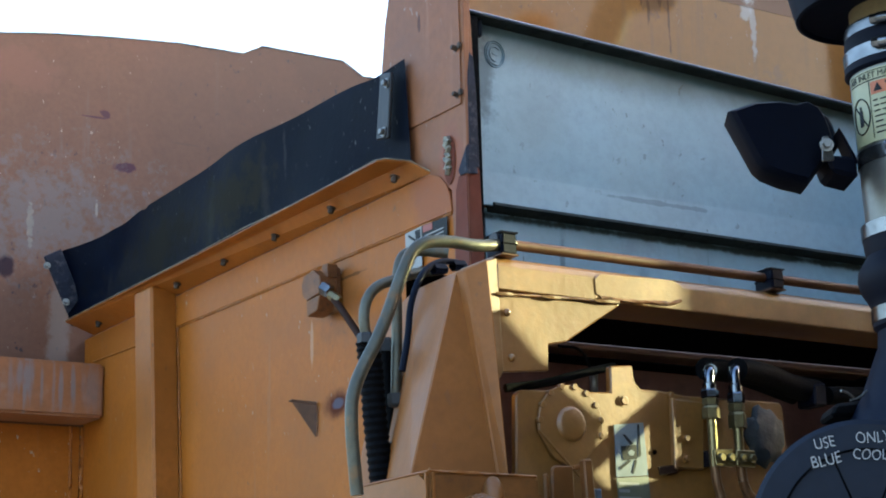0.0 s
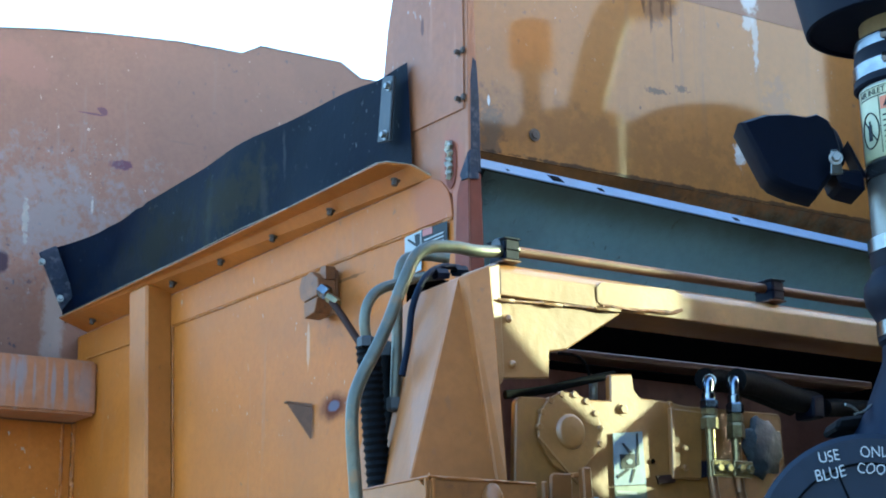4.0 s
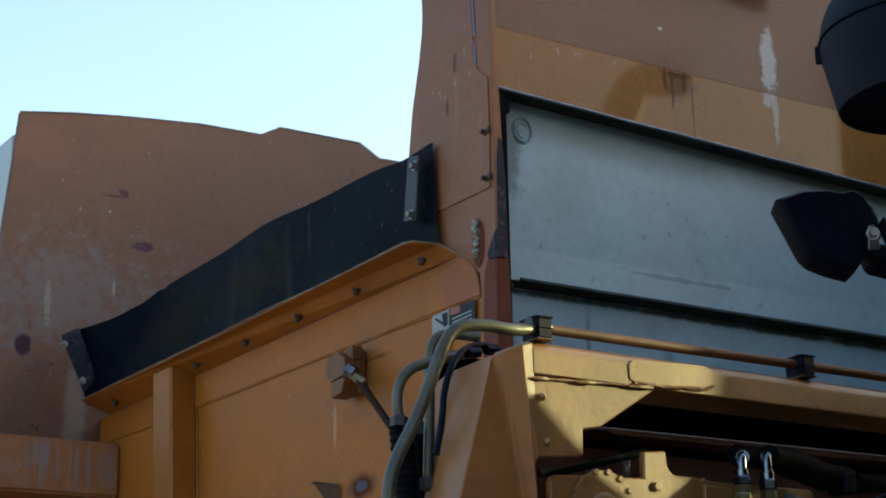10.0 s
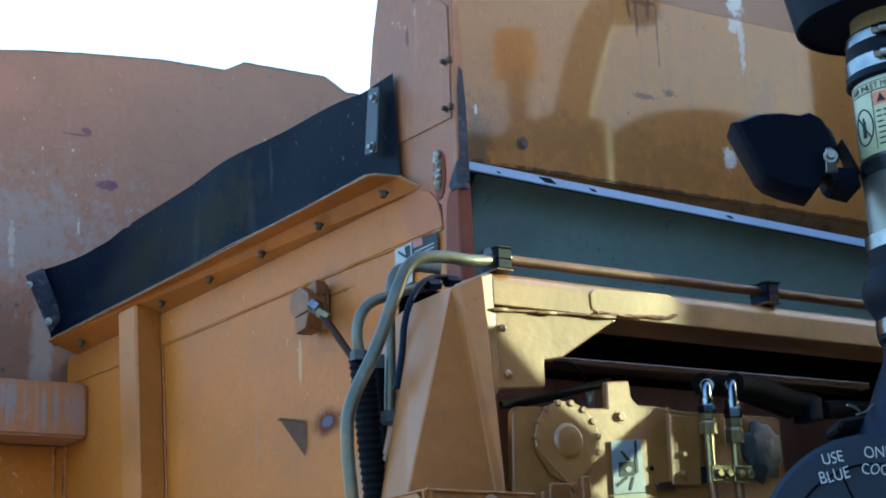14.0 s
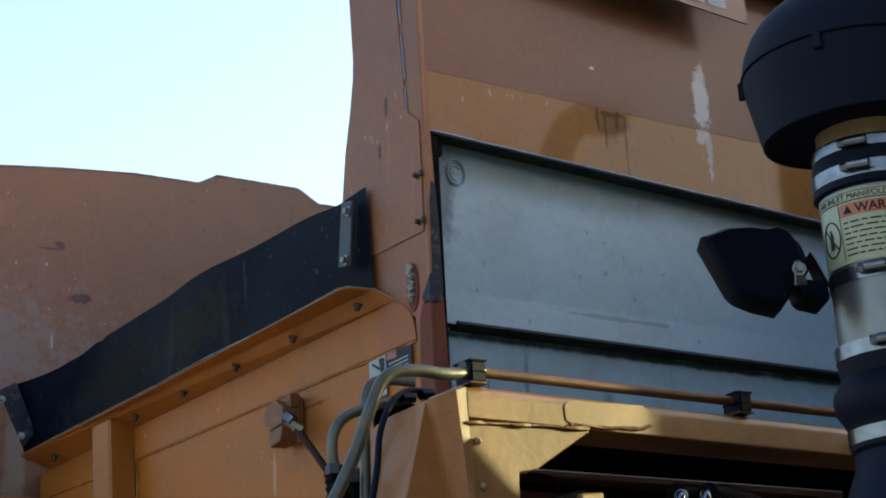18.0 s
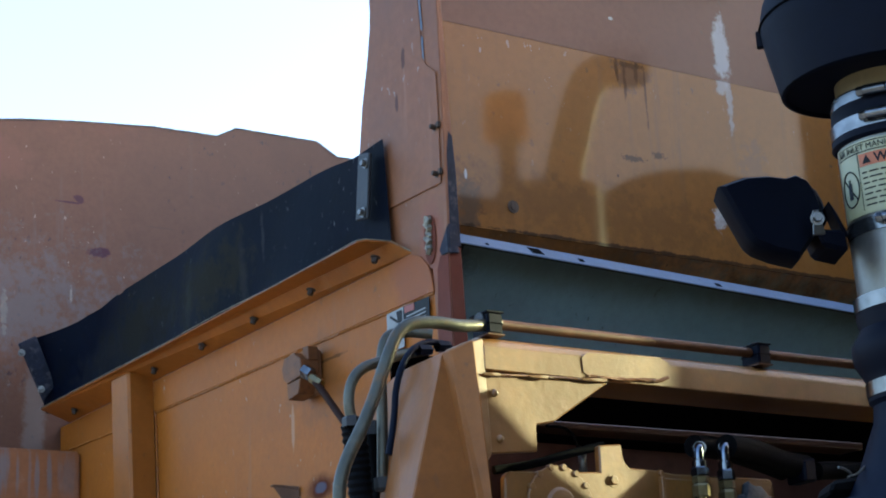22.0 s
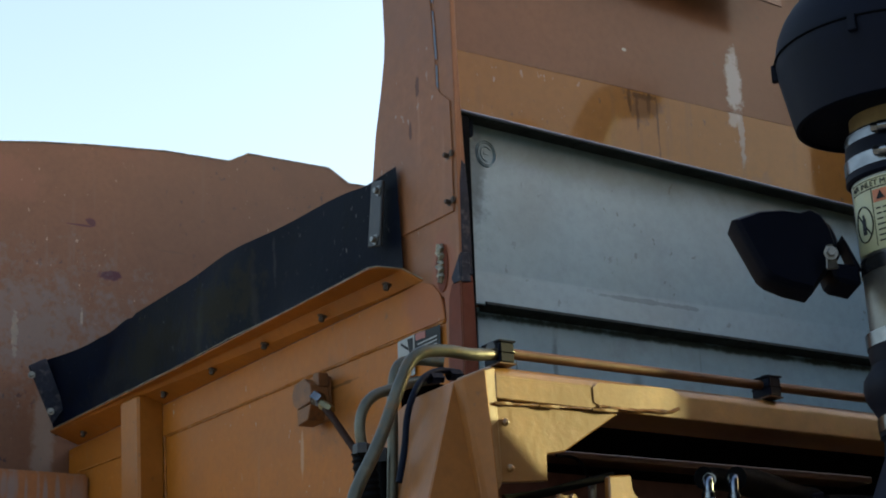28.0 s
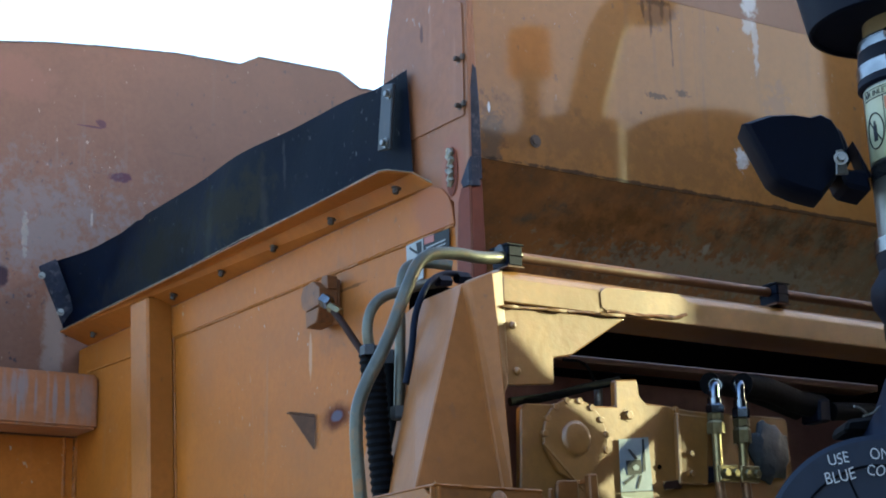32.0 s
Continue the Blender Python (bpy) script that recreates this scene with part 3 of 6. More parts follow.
def slab(points, push, bevel=0.0015):
    """A plate: the outline, thickened by the vector push."""
    bm = bmesh.new()
    a = [bm.verts.new(p) for p in points]
    b = [bm.verts.new(Vector(p) + Vector(push)) for p in points]
    bm.faces.new(a)
    bm.faces.new(b[::-1])
    for i in range(len(a)):
        j = (i + 1) % len(a)
        bm.faces.new((a[i], a[j], b[j], b[i]))
    bmesh.ops.recalc_face_normals(bm, faces=bm.faces)
    return bevelled(bm, bevel, 1) if bevel else bm


def basis(axis):
    z = Vector(axis).normalized()
    x = z.cross((0, 0, 1) if abs(z.z) < 0.9 else (1, 0, 0)).normalized()
    return x, z.cross(x), z


def turned(base, axis, profile, seg=32, close=True):
    """A body of revolution: profile rows of (along axis, radius)."""
    bm = bmesh.new()
    x, y, z = basis(axis)
    rings = [[bm.verts.new(Vector(base) + z * h + (x * math.cos(a) + y * math.sin(a)) * max(r, 1e-4)) for a in (2 * math.pi * i / seg for i in range(seg))] for h, r in profile]
    for p, q in zip(rings, rings[1:]):
        for i in range(seg):
            j = (i + 1) % seg
            bm.faces.new((p[i], p[j], q[j], q[i]))
    for f in bm.faces:
        f.smooth = True
    if close:
        bm.faces.new(rings[0][::-1])
        bm.faces.new(rings[-1])
    return bm


def rod(a, b, r, seg=12, bevel=0.0):
    d = (Vector(b) - Vector(a)).length
    e = min(bevel, d / 3)
    prof = [(0, r - e), (e, r), (d - e, r), (d, r - e)] if e else [(0, r), (d, r)]
    return turned(a, Vector(b) - Vector(a), prof, seg)


def rounded(points, rounds=3):
    pts = [Vector(p) for p in points]
    for _ in range(rounds):
        out = [pts[0]]
        for a, b in zip(pts, pts[1:]):
            out += [a * 0.75 + b * 0.25, a * 0.25 + b * 0.75]
        pts = out + [pts[-1]]
    return pts


def tube(points, r, seg=14, rounds=3, ribs=0.0):
    """A round tube along a smoothed line; ribs: depth of a corrugation."""
    pts = rounded(points, rounds)
    if ribs:
        fine = []
        for a, b in zip(pts, pts[1:]):
            k = max(1, int((b - a).length / 0.004))
            fine += [a.lerp(b, i / k) for i in range(k)]
        pts = fine + [pts[-1]]
    bm = bmesh.new()
    up, rings = None, []
    for i, p in enumerate(pts):
        d = (pts[min(i + 1, len(pts) - 1)] - pts[max(i - 1, 0)]).normalized()
        if up is None:
            up = basis(d)[0]
        up = (up - d * up.dot(d)).normalized()
        side = d.cross(up)
        rr = r + (ribs if i % 2 else -ribs)
        rings.append([bm.verts.new(p + (up * math.cos(a) + side * math.sin(a)) * rr) for a in (2 * math.pi * k / seg for k in range(seg))])
    for p, q in zip(rings, rings[1:]):
        for i in range(seg):
            j = (i + 1) % seg
            bm.faces.new((p[i], p[j], q[j], q[i]))
    for f in bm.faces:
        f.smooth = True
    bm.faces.new(rings[0][::-1])
    bm.faces.new(rings[-1])
    return bm


def hexbolt(base, axis, r, h, washer=0.0):
    """A hexagonal bolt head on a washer."""
    bm = turned(base, axis, [(0, r * 1.5), (washer, r * 1.5)], 16) if washer else bmesh.new()
    x, y, z = basis(axis)
    o = Vector(base) + z * washer
    rows = [(0, r), (h * 0.8, r), (h, r * 0.82)]
    rings = [[bm.verts.new(o + z * k + (x * math.cos(a) + y * math.sin(a)) * q) for a in (math.pi / 3 * i for i in range(6))] for k, q in rows]
    for p, q in zip(rings, rings[1:]):
        for i in range(6):
            bm.faces.new((p[i], p[(i + 1) % 6], q[(i + 1) % 6], q[i]))
    bm.faces.new(rings[-1])
    return bm


def bead(points, r, seed=3):
    """A weld bead: a lumpy tube."""
    rng = random.Random(seed)
    pts, line = [Vector(p) for p in points], []
    for a, b in zip(pts, pts[1:]):
        k = max(2, int((b - a).length / 0.006))
        line += [a.lerp(b, i / k) for i in range(k)]
    bm = tube(line + [pts[-1]], r, 8, 0)
    for v in bm.verts:
        v.co += Vector((rng.uniform(-1, 1), rng.uniform(-1, 1), rng.uniform(-1, 1))) * r * 0.4
    return bm


def lettering(words, size, place, parent, name, material, label="", depth=0.0006, bold=0.0):
    """Words in the built-in font as a mesh. place(u, v, w) maps the flat text to the world."""
    cu = bpy.data.curves.new(name, "FONT")
    cu.body, cu.size, cu.extrude, cu.offset = words, size, depth, bold
    tmp = new(name, cu)
    bpy.context.view_layer.update()
    me = bpy.data.meshes.new_from_object(tmp.evaluated_get(bpy.context.evaluated_depsgraph_get()))
    bpy.data.objects.remove(tmp)
    for v in me.vertices:
        v.co = Vector(place(*v.co))
    me.materials.clear()
    me.materials.append(material)
    ob = new(name, me)
    ob.parent = parent
    ob.location = -origin_of(parent)
    if label:
        ob["label"] = label
    return ob


# ---- ground ----
bm = bmesh.new()
bmesh.ops.create_grid(bm, x_segments=40, y_segments=40, size=600)
tagged(part("ground", bm, asphalt), "pale dusty concrete yard under the truck", "ground", kind="structure")

# plain rear wall of the cab beside the intake stack, unseen, sized for shade
tagged(part("wall_cab", box(-0.12, 1.85, -2.6, -1.29, 0.6, 3.12, 0.03), brownplate), "plain dark rear wall of the truck cab", "wall", kind="structure")
# unseen block added low down to stop ground light reaching the valve bank
tagged(part("wall_bounce_blocker", box(-0.42, 1.85, -1.27, -0.56, 0.45, 1.6, 0.02), brownplate), "plain unseen dark block added under the filter to stop ground light", "wall", kind="structure")
tagged(part("wall_cab_far", box(1.853, 3.0, -2.6, -1.5, 0.6, 3.12, 0.03), brownplate), "plain dark rear wall of the truck cab, set back", "wall", kind="structure")
exhaust = thing("exhaust_pipe", (1.31, -1.08, 2.2), "tall steel exhaust pipe with elbow behind the cab", "exhaust")
part("elbow_pipe", tube([(1.235, -1.09, 3.08), (1.24, -1.09, 3.13), (1.29, -1.09, 3.29), (1.34, -1.09, 3.41), (1.42, -1.09, 3.46), (1.52, -1.09, 3.47)], 0.05, 24, 3), muffler_mat, exhaust, smooth=True)
part("muffler", turned((1.19, -1.1, 2.2), (0, 0, 1), [(0, 0.1), (0.02, 0.14), (0.87, 0.14), (0.89, 0.06)], 32), muffler_mat, exhaust, smooth=True)
beacon = thing("amber_beacon", (1.262, -1.36, 3.12), "small amber warning beacon on the cab roof", "beacon")
part("stem", rod((1.262, -1.36, 3.12), (1.262, -1.36, 3.325), 0.025), black, beacon)
part("lens", turned((1.262, -1.36, 3.325), (0, 0, 1), [(0, 0.063), (0.1, 0.063), (0.118, 0.055)], 24), amber, beacon, "amber lens")
bm = slab([(0.0665 * math.sin(a), 0.0665 * math.cos(a), 0.018) for a in (radians(d) for d in range(-36, 37, 9))] + [(0.064 * math.sin(a), 0.064 * math.cos(a), 0.018) for a in (radians(d) for d in range(36, -37, -9))], (0, 0, 0.064), 0)
me = bpy.data.meshes.new("turning_lamp")
bm.to_mesh(me)
bm.free()
me.materials.append(flash)
turning_lamp = new("turning_lamp", me)
turning_lamp.parent = beacon
hump = thing("air_fairing", (2.4, -1.98, 3.12), "dark domed fairing on the cab roof", "fairing")
part("shell", turned((2.4, -1.98, 3.12), (0, 0, 1), [(0, 0.47), (0.2, 0.45), (0.32, 0.36), (0.41, 0.2), (0.45, 0.02)], 40), brownplate, hump, smooth=True)

# ---- truck body behind the hopper ----
BACK = 1.6
body = thing("refuse_container", (0.8, BACK, 0.9), "faded orange steel refuse container with a rounded roofline", "container")
outline = [(-0.46, BACK, 0.9), (-0.226, BACK, 3.156), (-0.105, BACK, 3.176), (0.037, BACK, 3.193), (0.231, BACK, 3.211), (0.405, BACK, 3.214), (0.459, BACK, 3.243), (0.693, BACK, 3.244), (0.752, BACK, 3.211), (0.833, BACK, 3.212), (1.3, BACK, 3.17), (2.3, BACK, 3.1), (2.4, BACK, 0.9)]
part("front_bulkhead", slab(outline, (0, 0.012, 0), 0.003), bulk_mat, body, "scuffed brown-orange front bulkhead with scrapes")
part("roof_edge", bead([(x, y - 0.001, z - 0.001) for x, y, z in outline[1:11]], 0.0015, 23), weld_mat, body, "bare worn top edge")
part("side_panel", box(-0.236, -0.224, BACK + 0.013, 5.2, 0.9, 3.1), pale_side, body, "pale grey painted side")
part("roof", box(-0.223, 2.2, BACK + 0.014, 5.2, 3.05, 3.08), bulk_mat, body)
part("cross_beam", box(-0.43, -0.002, 1.47, BACK - 0.003, 2.243, 2.365, 0.006), beam_mat, body, "weathered orange box beam with grey runs")
part("lower_bulkhead", box(-0.45, -0.009, BACK - 0.005, BACK - 0.0005, 0.95, 2.24, 0.001), side_mat, body, "orange painted lower bulkhead")
part("corner_bead", bead([(-0.002, BACK - 0.004, 1.2), (-0.002, BACK - 0.004, 2.24)], 0.006), paint, body)
part("rib_bead", bead([(-0.03, BACK - 0.004, 1.2), (-0.03, BACK - 0.004, 2.24)], 0.004, 5), paint, body)

# ---- hopper ----
hopper = thing("refuse_hopper", (1.0, 0.6, 0.9), "orange steel hopper of a refuse truck with worn paint", "hopper")
LIP, FOLD, SEAM = 2.463, 2.443, 2.868
part("side_wall", slab([(0, -0.02, 0.9), (0, BACK - 0.002, 0.9), (0, BACK - 0.002, FOLD), (0, 0.09, FOLD), (0, 0.062, 2.428), (0, 0.042, 2.41), (0, 0.034, 2.39), (0, 0.03, 2.36), (0, -0.018, 2.36)], (0.008, 0, 0), 0.001), side_mat, hopper, "orange painted side wall with scratches and runs")
lip = part("lip_flange", slab([(-0.001, BACK - 0.06, FOLD), (-0.07, BACK - 0.06, LIP + 0.005), (-0.07, 0.9, LIP + 0.003), (-0.07, 0.148, LIP + 0.006), (-0.06, 0.136, LIP + 0.007), (-0.024, 0.118, LIP + 0.003), (-0.001, 0.09, FOLD)], (0.003, 0, 0.004), 0.0005), paint, hopper, "folded orange lip along the top of the side wall")
for k, spot in enumerate(((-0.03, 1.44), (-0.03, 1.02), (-0.03, 0.8), (-0.03, 0.585), (-0.03, 0.371), (-0.03, 0.155))):
    part("bolt", hexbolt((-0.03, spot[1], 2.4515), (-0.25, 0, -0.97), 0.0055, 0.009, 0.002), rustbolt, lip, "rusty bolt")
part("lip_edge", bead([(-0.071, BACK - 0.06, LIP + 0.008), (-0.072, 1.2, LIP + 0.007), (-0.071, 0.9, LIP + 0.006), (-0.072, 0.64, LIP + 0.0085), (-0.071, 0.45, LIP + 0.006), (-0.071, 0.3, LIP + 0.007), (-0.071, 0.148, LIP + 0.009), (-0.06, 0.135, LIP + 0.01), (-0.024, 0.117, LIP + 0.006), (-0.002, 0.09, FOLD + 0.004)], 0.0008, 31), weld_mat, lip, "worn bright edge")
part("post", slab([(-0.06, 0.984, 0.9), (-0.06, 1.071, 0.9), (-0.06, 1.173, 2.459), (-0.06, 1.085, 2.459)], (0.0595, 0, 0), 0.005), paint_post, hopper, "orange box-section stiffening post")
part("post_bead", bead([(-0.002, 0.987, 0.95), (-0.002, 1.08, 2.43)], 0.0022, 7), paint_post, hopper)
part("wall_seam", bead([(-0.001, 1.085, 2.374), (-0.001, 0.557, 2.369), (-0.001, 0.03, 2.361)], 0.0022, 8), paint_post, hopper)
part("wall_seam", bead([(-0.001, 1.54, 2.382), (-0.001, 1.3, 2.375), (-0.001, 1.2, 2.374)], 0.002, 9), paint_post, hopper)
part("upper_skin", slab([(-0.001, 1.085, 2.376), (-0.001, 0.026, 2.363), (-0.001, 0.031, 2.39), (-0.001, 0.04, 2.411), (-0.001, 0.06, 2.43), (-0.001, 0.09, FOLD - 0.002), (-0.001, 1.085, FOLD - 0.002)], (-0.003, 0, 0), 0.001), side_mat, hopper)
part("front_pillar", slab([(-0.0012, -0.02, 2.1), (-0.0012, 0.02, 2.1), (-0.0012, 0.03, 2.40), (-0.0012, 0.10, 2.44), (-0.0012, 0.25, 2.45), (-0.0012, 0.237, 2.655), (-0.0012, 0.222, 2.74), (-0.0012, 0.2, 2.816), (-0.0012, 0.188, 2.87), (-0.0012, 0.185, 2.906), (-0.0012, 0.189, 3.005), (-0.0012, 0.193, 3.117), (-0.0012, 0.2, 3.3), (-0.0012, -0.016, 3.3), (-0.0012, -0.02, 2.7)], (0.01, 0, 0), 0.0015), pillar_mat, hopper, "faded orange upright with a curved rear edge")
skin = [(0.151, 2.535), (0.243, 2.53), (0.237, 2.655), (0.222, 2.74), (0.2, 2.816), (0.188, 2.87), (0.185, 2.906), (0.189, 3.005), (0.193, 3.117), (0.198, 3.29), (0.056, 3.29), (0.046, 3.05), (0.036, 2.9), (0.03, 2.82), (0.029, 2.763), (0.018, 2.745), (-0.01, 2.722), (-0.011, 2.64), (-0.009, 2.533)]
part("pillar_upper_skin", slab([(-0.0017, y, z) for y, z in skin], (-0.002, 0, 0), 0.0008), pillar_mat, hopper)
for a, b in ((2.752, 2.8), (2.806, 2.9), (2.91, 3.05), (3.06, 3.28)):
    y0, y1 = 0.029 + 0.055 * max(0.0, a - 2.8), 0.029 + 0.055 * max(0.0, b - 2.8)
    part("bare_strip", slab([(-0.0015, y0 - 0.006, a), (-0.0015, y0, a + 0.004), (-0.0015, y1, b), (-0.0015, y1 - 0.005, b - 0.005)], (-0.0014, 0, 0), 0.0004), bluestrip, hopper, "bare blue-grey strip where the paint is gone")
part("corner_return", slab([(-0.0005, -0.0205, 2.1), (0.03, -0.0205, 2.1), (0.021, -0.0205, 2.425), (-0.0005, -0.0205, 2.425)], (0, 0.006, 0), 0.001), primer, hopper, "red primer corner angle")
part("upper_corner_return", slab([(0.0015, -0.0208, 2.427), (0.021, -0.0208, 2.427), (0.019, -0.0208, 2.55), (0.015, -0.0208, 2.612), (0.008, -0.0208, 2.618), (0.003, -0.0208, 2.58)], (0, 0.004, 0), 0.0008), scuffed, hopper, "scuffed bare steel corner")
part("upper_return", slab([(-0.0005, -0.0195, 2.427), (0.022, -0.0195, 2.427), (0.012, -0.019, 2.72), (0.003, -0.017, 3.05), (0.001, -0.015, 3.3), (-0.0005, -0.015, 3.3)], (0, 0.008, 0), 0.001), pillar_mat, hopper)
part("guide_rail", box(0.0115, 0.019, 0.0, 0.088, 2.12, 3.28, 0.002), pillar_mat, hopper, "faded orange guide rail")
part("corner_bracket", slab([(-0.003, -0.022, 2.458), (-0.003, 0.003, 2.424), (-0.003, -0.003, 2.414), (-0.003, -0.022, 2.414)], (-0.002, 0, 0), 0.0006), scuffed, hopper, "small dark angle bracket")
part("corner_bracket", slab([(-0.004, -0.0225, 2.46), (0.012, -0.0225, 2.462), (0.014, -0.0225, 2.414), (-0.004, -0.0225, 2.412)], (0, -0.003, 0), 0.0008), scuffed, hopper)
part("corner_patch", slab([(-0.0017, 0.026, 2.12), (-0.0017, -0.0195, 2.12), (-0.0017, -0.0195, 2.412), (-0.0017, 0.004, 2.416), (-0.0017, 0.014, 2.395), (-0.0017, 0.02, 2.30)], (-0.0014, 0, 0), 0.0006), primer, hopper, "red primer patch")
part("rust_ring", slab([(-0.002, 0.031 + 0.017 * math.cos(a), 2.45 + 0.041 * math.sin(a)) for a in (2 * math.pi * i / 20 for i in range(20))], (-0.0016, 0, 0), 0.0008), primer, hopper, "rust ring round the weld")
part("weld_patch", bead([(-0.004, 0.031 + 0.0045 * (-1) ** k, 2.427 + 0.0058 * k) for k in range(11)], 0.0062, 41), weld_mat, hopper, "bare rough weld")
for z in (2.629, 2.55):
    part("stud", hexbolt((-0.003, 0.0, z), (-1, 0, 0.1), 0.0042, 0.009, 0.0012), rustbolt, hopper, "rusty stud")
    part("stud_clip", box(-0.008, -0.003, -0.016, -0.008, z - 0.004, z + 0.006, 0.001), rustbolt, hopper)
part("front_wall", box(0.063, 2.1, 0.09, 0.1, 2.504, SEAM + 0.0005, 0.0), wall_mat, hopper, "glossy worn orange front wall with scrapes")
part("upper_front_wall", box(0.063, 2.1, 0.0894, 0.1, SEAM, 3.19, 0.0002), upper_wall_mat, hopper, "faded pinkish-brown upper wall plate")
part("wall_slope", slab([(0.063, 0.0915, 2.504), (2.1, 0.0915, 2.504), (2.1, 0.78, 1.85), (0.063, 0.78, 1.85)], (0, 0.008, 0.008), 0), under_mat, hopper, "rusty brown sloping lower wall")
part("wall_bolt", hexbolt((0.207, 0.089, 2.55), (0, -1, 0), 0.0075, 0.0022, 0.0012), rustbolt, hopper, "rusty bolt")
# unseen sheets: far side raised to block the sun, panel notched for sun patches
part("far_side_wall", box(2.1, 2.11, -0.02, BACK, 0.9, 3.75), paint, hopper)
part("sun_block_panel", slab([(2.1, -0.022, 0.9), (2.1, -1.4, 0.9), (2.1, -1.4, 2.55), (2.1, -1.15, 2.455), (2.1, -1.07, 2.2), (2.1, -1.07, 2.5), (2.1, -1.078, 2.53), (2.1, -1.078, 3.75), (2.1, -0.022, 3.75)], (0.01, 0, 0), 0), paint, hopper)
part("wall_top_edge", box(0.063, 2.1, 0.03, 0.104, 3.191, 3.199, 0.0015), sign_mat, hopper)
# black sheets put in for the shade inside the hopper
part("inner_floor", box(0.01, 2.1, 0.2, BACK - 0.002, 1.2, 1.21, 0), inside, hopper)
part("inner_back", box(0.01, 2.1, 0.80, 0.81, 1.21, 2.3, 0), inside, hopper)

# fitting block, bracket and decal on the side wall
block = thing("hose_bracket", (-0.03, 0.36, 2.24), "rusty pale orange hose bracket bolted to the side wall", "bracket")
part("plate", box(-0.012, -0.0045, 0.386, 0.444, 2.272, 2.35, 0.002), rusty_paint, block)
part("body", slab([(-0.012, 0.446, 2.343), (-0.012, 0.412, 2.347), (-0.012, 0.388, 2.332), (-0.012, 0.384, 2.302), (-0.012, 0.436, 2.296), (-0.012, 0.45, 2.306), (-0.012, 0.455, 2.325)], (-0.034, 0, 0), 0.0015), rusty_paint, block, "rounded block with worn orange paint")
part("tab", slab([(-0.012, 0.404, 2.356), (-0.012, 0.384, 2.354), (-0.012, 0.384, 2.33), (-0.012, 0.404, 2.334)], (-0.02, 0, 0), 0.001), rusty_paint, block)
part("foot", slab([(-0.012, 0.442, 2.297), (-0.012, 0.392, 2.299), (-0.012, 0.402, 2.273), (-0.012, 0.438, 2.268)], (-0.032, 0, 0), 0.0015), rusty_paint, block, "rusty underside")
part("nut", hexbolt((-0.046, 0.372, 2.306), (0.12, -0.85, -0.5), 0.0125, 0.022), clamp_steel, block, "grey zinc hose nut")
part("collar", hexbolt((-0.05, 0.342, 2.287), (0.15, -0.85, -0.5), 0.0085, 0.03), brass, block)
part("hose", tube([(-0.05, 0.33, 2.277), (-0.05, 0.301, 2.252), (-0.055, 0.246, 2.205), (-0.07, 0.175, 2.156)], 0.0062, 12, 2), brownplate, block, "thin rusty hose")
tri = thing("gusset", (-0.02, 0.495, 2.096), "small folded orange triangular gusset on the side wall", "gusset")
part("web", slab([(-0.03, 0.526, 2.135), (-0.004, 0.479, 2.121), (-0.004, 0.482, 2.065)], (0.0, 0.003, 0.0), 0.0006), gusset_mat, tri)
part("flange", slab([(-0.031, 0.524, 2.134), (-0.004, 0.479, 2.122), (-0.004, 0.481, 2.128), (-0.031, 0.522, 2.137)], (0, 0.012, 0), 0.0006), gusset_mat, tri)
dec = thing("warning_decal", (-0.006, 0.097, 2.335), "torn white and black warning decal on the side wall", "decal")
part("white_panel", slab([(-0.0045, 0.167, 2.359), (-0.0045, 0.116, 2.36), (-0.0045, 0.117, 2.294), (-0.0045, 0.167, 2.294)], (-0.0008, 0, 0), 0), paper_white, dec)
part("dark_panel", slab([(-0.0045, 0.115, 2.36), (-0.0045, 0.039, 2.358), (-0.0045, 0.039, 2.317), (-0.0045, 0.115, 2.315)], (-0.0008, 0, 0), 0), ink, dec)
part("pictogram", slab([(-0.0055, 0.136, 2.356), (-0.0055, 0.12, 2.356), (-0.0055, 0.12, 2.335), (-0.0055, 0.131, 2.333)], (-0.0006, 0, 0), 0), ink, dec)
part("pictogram_arm", slab([(-0.0055, 0.155, 2.354), (-0.0055, 0.134, 2.342), (-0.0055, 0.134, 2.337), (-0.0055, 0.157, 2.351)], (-0.0006, 0, 0), 0), ink, dec)
part("red_mark", slab([(-0.0055, 0.164, 2.322), (-0.0055, 0.14, 2.322), (-0.0055, 0.14, 2.303), (-0.0055, 0.164, 2.302)], (-0.0005, 0, 0), 0), red_ink, dec)
part("red_band", slab([(-0.0055, 0.111, 2.359), (-0.0055, 0.082, 2.358), (-0.0055, 0.082, 2.347), (-0.0055, 0.111, 2.348)], (-0.0005, 0, 0), 0), red_ink, dec)
for k in range(5):
    a = Vector((-0.0055, 0.106, 2.342)) + Vector((0, 0, -0.0062 * k))
    b = Vector((-0.0055, 0.049, 2.343)) + Vector((0, 0, -0.0062 * k))
    part("text_bar", slab([a, b, b - Vector((0, 0, 0.0022)), a - Vector((0, 0, 0.0022))], (-0.0005, 0, 0), 0), paper_white, dec)

